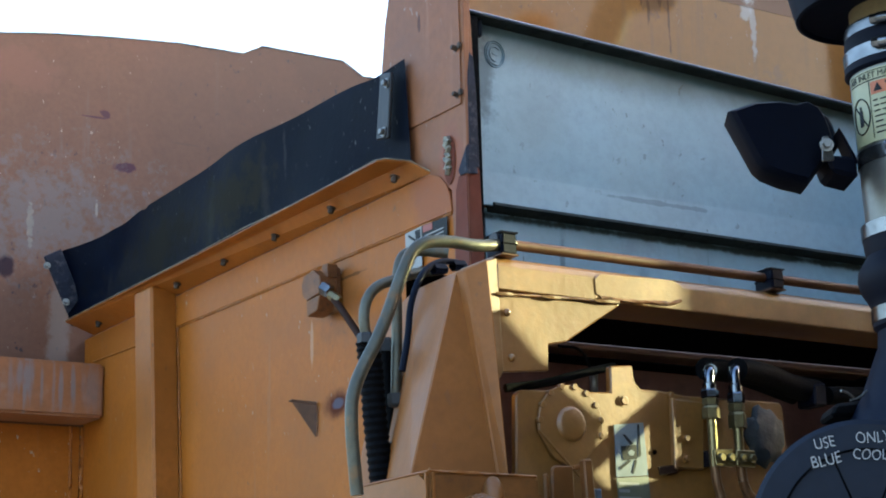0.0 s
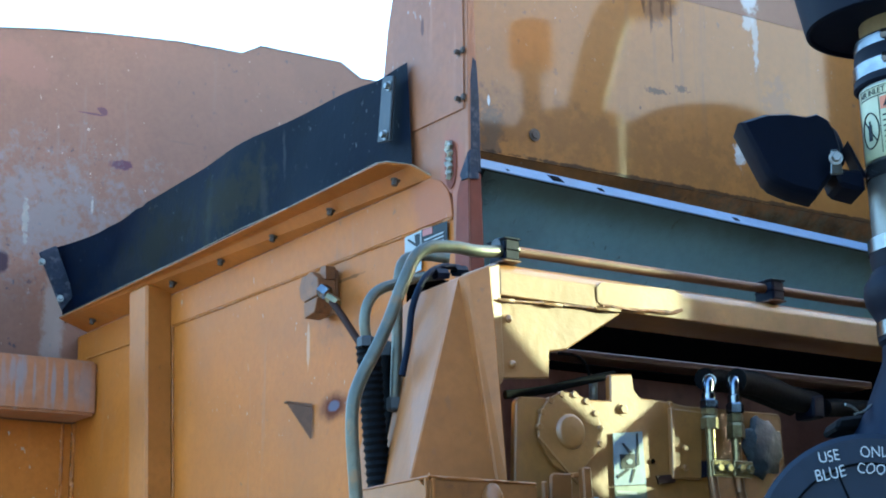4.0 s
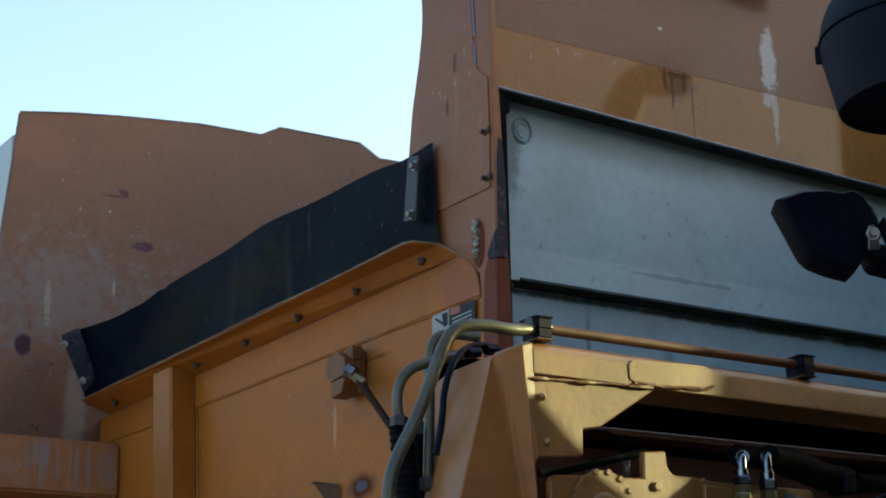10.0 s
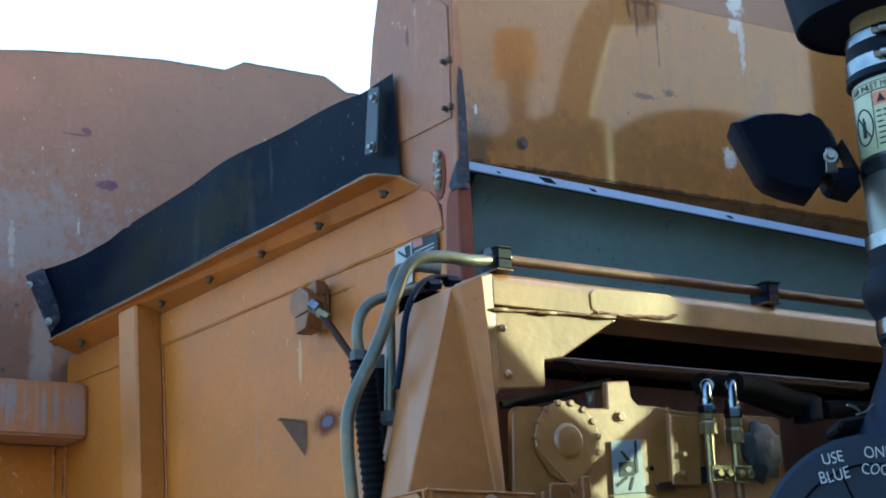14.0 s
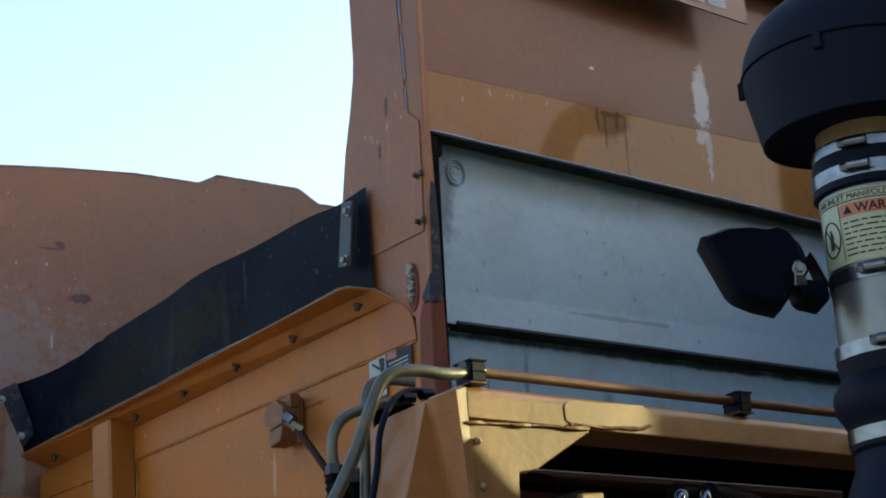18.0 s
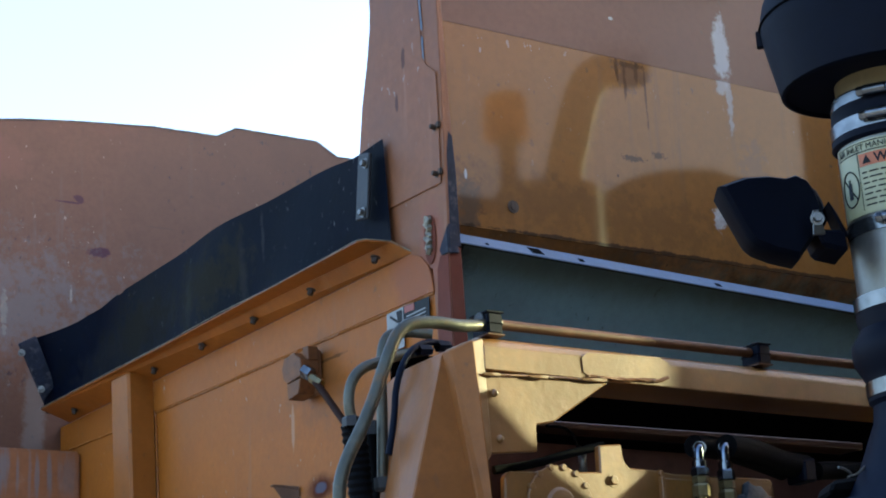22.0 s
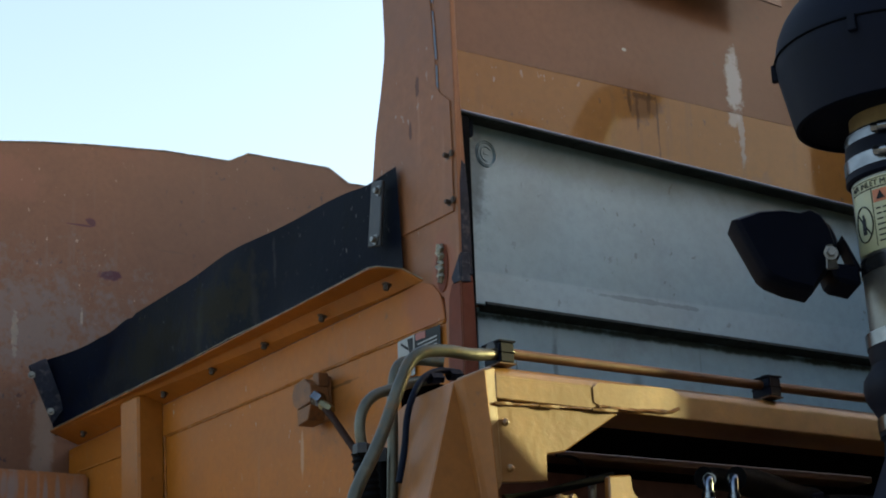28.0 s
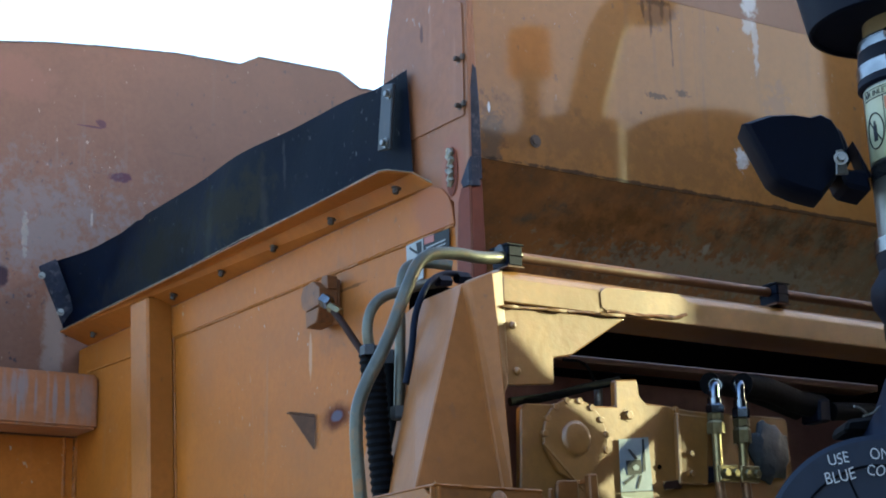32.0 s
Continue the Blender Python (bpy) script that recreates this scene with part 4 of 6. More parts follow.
# ---- black rubber flap ----
flap = thing("rubber_flap", (-0.02, 0.9, 2.45), "long wavy black rubber flap bolted along the hopper side", "rubber flap")
bm = bmesh.new()
NU, NV = 90, 12
def flap_x(y, v):
    bow = 0.012 * math.sin(y * 5.2 + 0.6) + 0.006 * math.sin(y * 13 + v * 2.0)
    pinch = max(0.0, 1 - abs(y - 0.12) / 0.25)
    return -0.028 - (0.03 + 0.05 * v) * max(0.0, (y - 1.3) / 0.27) ** 2 + bow * (1 - pinch) + 0.016 * pinch
def flap_top(y):
    return 2.6565 + 0.005 * math.exp(-((y - 0.45) / 0.13) ** 2) - 0.005 * math.exp(-((y - 0.235) / 0.05) ** 2) - 0.006 * math.exp(-((y - 1.195) / 0.012) ** 2) + 0.0012 * math.sin(y * 21) - 0.03 * max(0.0, (y - 1.39) / 0.18)
rows = []
for j in range(NV + 1):
    v = j / NV
    rows.append([])
    for i in range(NU + 1):
        u = i / NU
        y = 0.132 + (1.57 - 0.132) * u + 0.012 * v * (1 - u) ** 8
        z = 2.466 + (flap_top(y) - 2.466) * v
        rows[-1].append(bm.verts.new((flap_x(y, v), y, z)))
for a, b in zip(rows, rows[1:]):
    for i in range(NU):
        bm.faces.new((a[i], a[i + 1], b[i + 1], b[i]))
bmesh.ops.solidify(bm, geom=list(bm.faces), thickness=0.007)
part("sheet", bm, rubber, flap, smooth=True)
front_strap = part("front_strap", slab([(-0.028, 0.189, 2.64), (-0.028, 0.154, 2.632), (-0.028, 0.168, 2.521), (-0.028, 0.206, 2.528)], (-0.007, 0, 0), 0.0015), darksteel, flap, "dark steel clamping strap")
for spot in ((-0.036, 0.165, 2.616), (-0.036, 0.178, 2.534)):
    part("bolt", hexbolt(spot, (-1, 0, 0), 0.0058, 0.007, 0.0015), bolt_mat, front_strap, "grey bolt with washer")
rear_strap = part("rear_strap", slab([(-0.128, 1.535, 2.612), (-0.088, 1.535, 2.634), (-0.04, 1.535, 2.525), (-0.068, 1.535, 2.485)], (0, -0.008, 0), 0.002), scuffed, flap, "dark steel clamping strap")
for spot in ((-0.124, 1.52, 2.589), (-0.077, 1.52, 2.51)):
    part("bolt", hexbolt(spot, (-0.3, -1, 0), 0.0055, 0.008, 0.0015), bolt_mat, rear_strap, "grey bolt with washer")

# ---- sign on the hopper wall ----
sign = thing("name_sign", (0.6, 0.015, 3.07), "rusty pink painted sign plate with faded white lettering", "sign")
part("plate", slab([(0.386, 0.02, 3.172), (0.388, 0.02, 3.099), (0.792, 0.02, 3.076), (0.787, 0.02, 3.166)], (0, -0.004, 0), 0.0008), sign_mat, sign)
part("top_fold", box(0.389, 0.785, 0.0205, 0.0885, 3.168, 3.172, 0.0005), sign_mat, sign)
SZ0, SZ1 = 3.155, 3.104
for top, foot in (((0.442, 0.51), (0.462, 0.505)), ((0.527, 0.556), (0.513, 0.583)), ((0.561, 0.628), (0.598, 0.617)), ((0.63, 0.682), (0.634, 0.683)), ((0.689, 0.734), (0.692, 0.737))):
    drop = -0.009 * (top[0] - 0.442) / 0.29
    part("logo_block", slab([(top[0], 0.0155, SZ0 + drop), (top[1], 0.0155, SZ0 + drop - 0.001), (foot[1], 0.0155, SZ1 + drop - 0.001), (foot[0], 0.0155, SZ1 + drop)], (0, -0.0008, 0), 0), chalk, sign)
for x in (0.405, 0.747):
    part("rivet", turned((x, 0.0155, 3.125), (0, -1, 0), [(0, 0.004), (0.002, 0.003)], 10), rustbolt, sign)

# ---- folding panel ----
def leaf_stamp(parent, x, z, y=0.0):
    """The round embossed mark: two rings and a plain bar."""
    for r in (0.0235, 0.0195, 0.0125):
        arc = 29 if r > 0.015 else 20
        pts = [(x + 0.84 * r * math.cos(a), y - 0.0008, z + r * math.sin(a)) for a in (2 * math.pi * i / 28 + 0.6 for i in range(arc))]
        part("embossed_ring", tube(pts, 0.0011, 6, 0), leaf_mat, parent)
    part("embossed_mark", box(x - 0.006, x + 0.006, y - 0.0015, y + 0.0005, z - 0.003, z + 0.003, 0.001), leaf_mat, parent)

upper = new("upper_panel")
tagged(upper, "grey-blue painted steel packer panel with two sections", "panel", "packer panel sections")
def fall(x):
    """The top edge drops a little along the panel."""
    return -0.032 * (x - 0.07)


SHEET, RECESS = 0.035, 0.05   # how far the sheets lie behind the front edge of the top flange
def leaf(parent, name, length, mat, y, drop=True):
    """A sheet with a slightly kicked-out foot and a returned left edge."""
    fold = length - 0.058
    bm = slab([(0.08, y, 0), (0.08, y, -fold), (0.08, y - 0.0035, -length), (0.08, y + 0.0015, -length - 0.0005), (0.08, y + 0.005, -fold), (0.08, y + 0.006, 0)], (1.986, 0, 0), 0.0006)
    for v in bm.verts:
        if v.co.z > -0.05 and drop:
            v.co.z += fall(v.co.x)
    return part(name, bm, mat, parent)
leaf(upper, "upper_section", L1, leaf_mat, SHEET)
part("edge_return", slab([(0.066, 0.026, -0.012), (0.066, 0.026, -0.25), (0.066, SHEET - 0.006, -L1 + 0.004), (0.066, SHEET + 0.008, -L1 + 0.004), (0.066, SHEET + 0.008, -0.012)], (0.007, 0, 0), 0.001), leaf_mat, upper, "left edge of the panel")
part("edge_fill", box(0.0735, 0.0795, SHEET - 0.003, SHEET + 0.005, -L1 + 0.004, -0.004, 0.0005), leaf_mat, upper)
part("side_seal", box(0.042, 0.0645, 0.004, 0.02, -L1 - L2 + 0.02, -0.004, 0.002), leaf_dark, upper, "black rubber side seal")
leaf_stamp(upper, 0.116, -0.052, SHEET)
bm = box(0.04, 2.07, 0.0, SHEET + 0.006, 0.0005, 0.003, 0.0006)
for v in bm.verts:
    v.co.z += fall(v.co.x)
part("top_lip", bm, lip_mat, upper, "worn bright top flange")
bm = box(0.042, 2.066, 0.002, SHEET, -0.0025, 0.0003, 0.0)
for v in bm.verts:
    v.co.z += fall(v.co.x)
part("lip_underside", bm, joint_mat, upper, "underside of the flange, dirty and coloured dark for shade")
part("lip_end", box(0.0735, 0.0795, 0.014, SHEET - 0.004, -0.034, -0.003, 0.002), end_steel, upper)
for k, x in enumerate((0.115, 0.21, 0.31, 0.62)):
    part("edge_nick", box(x, x + (0.006, 0.024, 0.011, 0.012)[k], 0.008, (0.014, 0.03, 0.02, 0.02)[k], 0.0032 + fall(x), 0.0042 + fall(x), 0.0004), leaf_dark, upper)
part("section_step", slab([(0.1, SHEET - 0.011, -L1 - 0.001), (0.1, RECESS + 0.004, -L1 - 0.008), (0.1, RECESS + 0.004, -L1 + 0.006), (0.1, SHEET - 0.004, -L1 + 0.006)], (1.96, 0, 0), 0.001), joint_mat, upper, "dirty joint, coloured dark for the shade under the step")
part("middle_section", slab([(0.096, RECESS, -L1), (0.096, RECESS, -L1 - L2), (0.096, RECESS + 0.005, -L1 - L2), (0.096, RECESS + 0.005, -L1)], (1.97, 0, 0), 0.0006), leaf2_mat, upper, "lighter section with black streaks along its foot")
HZ0 = -L1 - 0.218
rim = part("hinge_channel", slab([(0.12, RECESS, HZ0 + 0.002), (0.12, 0.026, HZ0 - 0.003), (0.12, 0.02, HZ0 - 0.04), (0.12, RECESS, HZ0 - 0.043)], (1.945, 0, 0), 0.002), ledge_mat, upper, "grimy dark hinge channel")
part("channel_face", slab([(0.126, 0.0205, HZ0 - 0.0405), (0.126, 0.0215, HZ0 - 0.0475), (0.126, RECESS, HZ0 - 0.05), (0.126, RECESS, HZ0 - 0.0435)], (1.935, 0, 0), 0.001), pale_ledge, upper, "worn pale grey foot of the channel")
part("channel_top", bead([(0.1, 0.03, HZ0 + 0.001), (0.5, 0.026, HZ0 - 0.001), (1.0, 0.026, HZ0), (2.05, 0.026, HZ0 - 0.001)], 0.0035, 17), leaf_dark, rim)
part("hinge_end", slab([(0.076, 0.05, HZ0 + 0.014), (0.076, 0.014, HZ0 + 0.008), (0.076, 0.008, HZ0 - 0.04), (0.076, 0.05, HZ0 - 0.044)], (0.056, 0, -0.004), 0.003), end_steel, upper, "dark scuffed steel end plate of the channel")
# black plate stands in for the shadowed gap beside the lower panel
part("gap_shade", slab([(0.076, 0.058, HZ0 - 0.046), (0.136, 0.058, HZ0 - 0.05), (0.112, 0.058, HZ0 - 0.09), (0.088, 0.058, HZ0 - 0.17), (0.07, 0.058, HZ0 - 0.17)], (0, 0.012, 0), 0.002), leaf_dark, upper, "black plate put where the gap lies in shadow")

lower = new("lower_panel")
tagged(lower, "stained grey-green steel panel hinged under the upper panel", "panel", "packer panel sections")
leaf(lower, "sheet", L1, leaf3_mat, 0.0, False)
leaf_stamp(lower, 0.122, -0.06)

# ---- frame in front of the hopper ----
FY = -0.42
rig = thing("support_frame", (0.3, -0.35, 1.2), "ochre painted steel support frame with welded corner housing", "frame")
beam = part("top_beam", slab([(-0.226, -0.33, 2.122), (-0.226, FY, 2.122), (-0.226, FY, 2.153), (-0.226, FY + 0.003, 2.161), (-0.226, FY + 0.009, 2.166), (-0.226, FY + 0.017, 2.168), (-0.226, -0.33, 2.168)], (2.276, 0, 0), 0.0015), gold, rig, "ochre steel beam")
part("weld_seam", bead([(-0.231, -0.4205, 2.115), (-0.133, -0.4205, 2.12), (-0.03, -0.4195, 2.1225)], 0.0014, 11), gold, rig, "painted weld line")
for x0, x1 in ((-0.23, -0.205), (-0.158, -0.128), (-0.072, -0.03)):
    part("weld_blob", bead([(x0, -0.4215, 2.1155 + 0.035 * (x0 + 0.23)), ((x0 + x1) / 2, -0.4225, 2.1155 + 0.035 * (x0 + 0.24)), (x1, -0.4215, 2.1155 + 0.035 * (x1 + 0.23))], 0.002, 19), gold, rig)
part("patch_plate", slab([(-0.069, -0.4205, 2.151), (-0.059, -0.4205, 2.159), (0.066, -0.4205, 2.163), (0.081, -0.4205, 2.156), (0.082, -0.4205, 2.142), (0.071, -0.4205, 2.129), (-0.056, -0.4205, 2.126), (-0.068, -0.4205, 2.131)], (0, -0.0006, 0), 0.0005), gold, rig, "welded patch plate")
part("patch_bead", bead([(-0.06, -0.4205, 2.1265), (-0.041, -0.421, 2.1255), (0.003, -0.421, 2.1265), (0.065, -0.421, 2.1295), (0.078, -0.4205, 2.136)], 0.0026, 12), rusty_paint, rig, "rusty weld bead")
corner = part("corner_plate", slab([(-0.23, -0.418, 2.115), (-0.026, -0.418, 2.12), (-0.119, -0.418, 2.062), (-0.148, -0.418, 2.056), (-0.149, -0.418, 2.021), (-0.221, -0.418, 2.014)], (0, 0.008, 0), 0.0015), gold, rig, "ochre corner plate lit by the sun")
for spot in ((-0.214, -0.42, 2.092), (-0.209, -0.42, 2.033)):
    part("rivet", turned(spot, (0, -1, 0), [(0, 0.0055), (0.003, 0.0048), (0.005, 0.002)], 12), gold, corner)
# corner housing: two proud ridges with a flat, slightly sunken face between them
TL, TA, TB, TR = [Vector(p) for p in ((-0.216, -0.2, 2.168), (-0.268, -0.385, 2.148), (-0.266, -0.402, 2.148), (-0.247, -0.43, 2.158))]
BL, BA, BB, BR = [Vector(p) for p in ((-0.257, -0.15, 1.905), (-0.357, -0.405, 1.878), (-0.234, -0.42, 1.891), (-0.229, -0.435, 1.897))]
DK = Vector((0.05, 0.16, 0))
bm = bmesh.new()
top = [bm.verts.new(p) for p in (TL, TA, TB, TR)]
low_z = min(p.z for p in (BL, BA, BB, BR)) - 0.004
for p in (BL, BA, BB, BR):
    p.z = low_z
foot = [bm.verts.new(p) for p in (BL, BA, BB, BR)]
back = [bm.verts.new(p) for p in (TL + DK, TR + DK, BR + DK, BL + DK)]
for i in range(3):
    bm.faces.new((top[i], top[i + 1], foot[i + 1], foot[i]))
bm.faces.new(top[::-1] + [back[0], back[1]])
bm.faces.new(foot + [back[2], back[3]])
bm.faces.new((top[3], back[1], back[2], foot[3]))
bm.faces.new((top[0], foot[0], back[3], back[0]))
bm.faces.new(back[::-1])
bmesh.ops.recalc_face_normals(bm, faces=bm.faces)
part("corner_housing", bevelled(bm, 0.002, 1), paint_plain, rig, "tapered faceted orange corner housing")
part("corner_strip", slab([(-0.247, -0.4215, 2.156), (-0.2255, -0.4193, 2.164), (-0.2205, -0.4193, 2.014), (-0.233, -0.4215, 2.0)], (0.002, 0.012, 0), 0.0015), gold, rig, "ochre corner strip")
# black sheet put behind the slot where only shade lies
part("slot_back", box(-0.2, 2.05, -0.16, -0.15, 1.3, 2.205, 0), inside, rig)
rail = part("inner_rail", slab([(-0.046, -0.28, 2.096), (0.588, -0.28, 2.101), (0.587, -0.28, 2.091), (-0.047, -0.28, 2.088)], (0, 0.05, 0), 0.0012), channel_mat, rig, "worn grey-brown inner rail")
part("inner_panel", box(-0.19, 2.05, -0.262, -0.252, 1.3, 2.068, 0.001), inner_brown, rig, "dark brown inner plate")

# pipe along the beam and its clamps
pipe = thing("hydraulic_pipe", (0.3, -0.4, 2.18), "long rust-brown steel hydraulic pipe clamped along the beam", "pipe")
part("pipe", tube([(-0.19, -0.405, 2.188), (0.4, -0.405, 2.189), (2.0, -0.405, 2.192)], 0.007, 14, 0), copper, pipe)
for x in (-0.205, 0.262, 0.73):
    clamp = part("clamp", box(x - 0.014, x + 0.009, -0.424, -0.386, 2.17, 2.198, 0.002), black, pipe, "black pipe clamp")
    part("clamp_strip", box(x - 0.0145, x + 0.0095, -0.4245, -0.3855, 2.183, 2.1845, 0.0003), inside, clamp, "dark gap between the clamp halves")
    for z, m in ((2.168, copper), (2.198, black)):
        part("clamp_plate", box(x - 0.0165, x + 0.0105, -0.4255, -0.3845, z, z + 0.002, 0.0004), m, clamp)
    part("clamp_bolt", hexbolt((x - 0.004, -0.405, 2.2), (0, 0, 1), 0.005, 0.004), rustbolt, clamp)

big = thing("bent_steel_tube", (-0.44, -0.42, 1.862), "thick bent zinc-plated hydraulic tube beside the corner housing", "tube", "hydraulic tubes")
part("tube", tube([(-0.19, -0.405, 2.19), (-0.255, -0.42, 2.175), (-0.303, -0.42, 2.178), (-0.35, -0.42, 2.169), (-0.373, -0.42, 2.122), (-0.402, -0.42, 2.05), (-0.442, -0.42, 1.983), (-0.448, -0.42, 1.94), (-0.44, -0.42, 1.848)], 0.0082, 16, 3), steel, big)
part("ferrule", rod((-0.196, -0.405, 2.1895), (-0.222, -0.4055, 2.1905), 0.0112, 18, 0.001), darksteel, big, "dark steel ferrule at the clamp")
small = thing("bent_steel_tube", (-0.306, -0.22, 2.088), "short hooked zinc-plated hydraulic tube behind the housing", "tube", "hydraulic tubes")
part("tube", tube([(-0.181, -0.22, 2.196), (-0.228, -0.22, 2.186), (-0.26, -0.22, 2.173), (-0.288, -0.22, 2.163), (-0.306, -0.22, 2.143), (-0.312, -0.22, 2.115), (-0.307, -0.22, 2.087)], 0.0075, 14, 3), steel, small)
part("nut", hexbolt((-0.308, -0.22, 2.08), (0, 0, 1), 0.0125, 0.014), darksteel, small)
hidden = thing("bent_steel_tube", (-0.252, -0.21, 2.017), "upright zinc-plated hydraulic tube partly hidden by another", "tube", "hydraulic tubes")
part("tube", tube([(-0.178, -0.23, 2.217), (-0.213, -0.21, 2.223), (-0.245, -0.21, 2.213), (-0.253, -0.21, 2.168), (-0.252, -0.21, 2.12), (-0.257, -0.21, 2.001)], 0.0076, 14, 3), steel, hidden)
part("nut", hexbolt((-0.256, -0.21, 2.016), (0, 0, -1), 0.0125, 0.018), darksteel, hidden, "dark hex nut")
bh = thing("blue_hose", (-0.292, -0.3, 2.053), "thin dark blue hydraulic hose looping over the housing", "hose", "hoses")
part("hose", tube([(-0.183, -0.26, 2.197), (-0.224, -0.28, 2.191), (-0.265, -0.3, 2.168), (-0.286, -0.3, 2.123), (-0.29, -0.3, 2.076), (-0.301, -0.3, 2.029)], 0.0046, 12, 3), bluecone, bh)
for spot in ((-0.242, -0.29, 2.175), (-0.198, -0.27, 2.189)):
    part("coupling", hexbolt(spot, (1, 0.1, 0.1), 0.0082, 0.022), bluecone, bh)
ch = thing("corrugated_hose", (-0.28, -0.2, 1.938), "black corrugated hydraulic hose hanging behind the tubes", "hose", "hoses")
part("hose", tube([(-0.294, -0.2, 2.089), (-0.289, -0.2, 2.046), (-0.285, -0.2, 1.984), (-0.278, -0.2, 1.922), (-0.273, -0.2, 1.861)], 0.0165, 14, 2, 0.0012), blackhose, ch)
ch2 = thing("corrugated_hose", (-0.24, -0.17, 2.024), "second black hydraulic hose close behind the first", "hose", "hoses")
part("hose", tube([(-0.248, -0.17, 2.087), (-0.244, -0.17, 2.039), (-0.238, -0.17, 1.992), (-0.24, -0.17, 1.897)], 0.011, 12, 2), blackhose, ch2)
part("nut", hexbolt((-0.248, -0.17, 2.081), (0, 0, 1), 0.014, 0.02), darksteel, ch2)

# ---- lower bracket box ----
def holed_plate(u0, u1, v0, v1, cu, cv, r, place, seg=32):
    """A rectangular plate with a round hole; place(u, v, w) puts it into the world, w runs through the plate."""
    bm = bmesh.new()
    rings = []
    for w in (0.0, 1.0):
        inner, outer = [], []
        for i in range(seg):
            a = 2 * math.pi * i / seg + 0.02
            c, s = math.cos(a), math.sin(a)
            k = min(((u1 - cu) if c > 0 else (u0 - cu)) / c if abs(c) > 1e-6 else 1e9, ((v1 - cv) if s > 0 else (v0 - cv)) / s if abs(s) > 1e-6 else 1e9)
            inner.append(bm.verts.new(place(cu + r * c, cv + r * s, w)))
            outer.append(bm.verts.new(place(cu + k * c, cv + k * s, w)))
        rings.append((inner, outer))
    (i0, o0), (i1, o1) = rings
    for i in range(seg):
        j = (i + 1) % seg
        bm.faces.new((i0[i], i0[j], o0[j], o0[i]))
        bm.faces.new((i1[i], o1[i], o1[j], i1[j]))
        bm.faces.new((i0[i], i1[i], i1[j], i0[j]))
        bm.faces.new((o0[i], o0[j], o1[j], o1[i]))
    return bm

CX, CY, CZ = (-0.394, -0.5, 1.867)
boxy = thing("bracket_box", (CX + 0.1, CY + 0.1, 1.35), "orange welded steel bracket box with a round hole", "bracket")
LD = 0.178
HY, HZ, HR = -0.424, CZ - 0.059, 0.034
part("corner_post", box(CX - 0.0012, CX + 0.014, CY - 0.0095, CY + 0.006, 1.36, CZ + 0.0065, 0.006), paint_plain, boxy, "rounded corner", True)
part("hole_plate", holed_plate(CY, CY + LD, 1.35, CZ, HY, HZ, HR, lambda u, v, w: (CX + 0.012 * w, u, v)), paint_plain, boxy, "side plate with a round hole")
# black walls put in for the shade behind the hole
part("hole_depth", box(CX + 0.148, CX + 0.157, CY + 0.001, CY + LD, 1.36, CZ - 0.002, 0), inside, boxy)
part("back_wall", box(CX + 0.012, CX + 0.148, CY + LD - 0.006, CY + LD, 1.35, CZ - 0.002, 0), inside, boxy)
part("front_plate", box(CX, CX + 0.158, CY - 0.008, CY, 1.35, CZ + 0.0, 0.003), oily_shaded_paint, boxy)
part("top_plate", slab([(CX + 0.001, CY - 0.006, CZ), (CX + 0.158, CY - 0.006, CZ), (CX + 0.158, CY + LD, CZ), (CX + 0.001, CY + LD, CZ)], (0, 0, 0.004), 0.0018), paint_plain, boxy)
part("edge_bead", bead([(CX, CY - 0.006, CZ + 0.002), (CX + 0.06, CY - 0.006, CZ + 0.002), (CX + 0.13, CY - 0.006, CZ + 0.002)], 0.0016, 21), paint_plain, boxy)
part("raised_plate", box(CX + 0.055, CX + 0.156, CY - 0.022, CY - 0.008, 1.4, CZ - 0.022, 0.003), oily_shaded_paint, boxy)
bm = bmesh.new()
bmesh.ops.create_icosphere(bm, subdivisions=3, radius=1.0)
for v in bm.verts:
    v.co = Vector((CX + 0.082 + v.co.x * 0.0125, CY - 0.02 + v.co.y * 0.016, CZ - 0.028 + v.co.z * 0.026))
part("lug", bm, oily_shaded_paint, boxy, "rounded lug", True)
BO = (-0.33, -0.52, 1.812)
part("boss", turned(BO, (0, -1, 0), [(-0.01, 0.031), (0.006, 0.031), (0.009, 0.027), (0.016, 0.027), (0.019, 0.024)], 28), oily_shaded_paint, boxy, "round orange pin boss", True)
part("boss_pin", turned((BO[0], BO[1] - 0.018, BO[2]), (0, -1, 0), [(0, 0.0185), (0.003, 0.0185)], 24), rustbolt, boxy)
part("boss_cap", turned((BO[0], BO[1] - 0.0205, BO[2]), (0, -1, 0), [(0, 0.017), (0.0025, 0.017)], 24), oily_shaded_paint, boxy)
cyl = thing("grey_pin", (-0.25, -0.054, 1.832), "end of a grey steel pin beside the bracket box", "pin")
part("pin", turned((-0.374, -0.29, 1.805), (-1, -0.3, 0), [(0, 0.021), (0.012, 0.021), (0.015, 0.017)], 20), alu, cyl, smooth=True)
part("collar", turned((-0.374, -0.29, 1.805), (-1, -0.3, 0), [(-0.1, 0.019), (-0.031, 0.019), (-0.03, 0.023), (-0.002, 0.023)], 20), black, cyl)

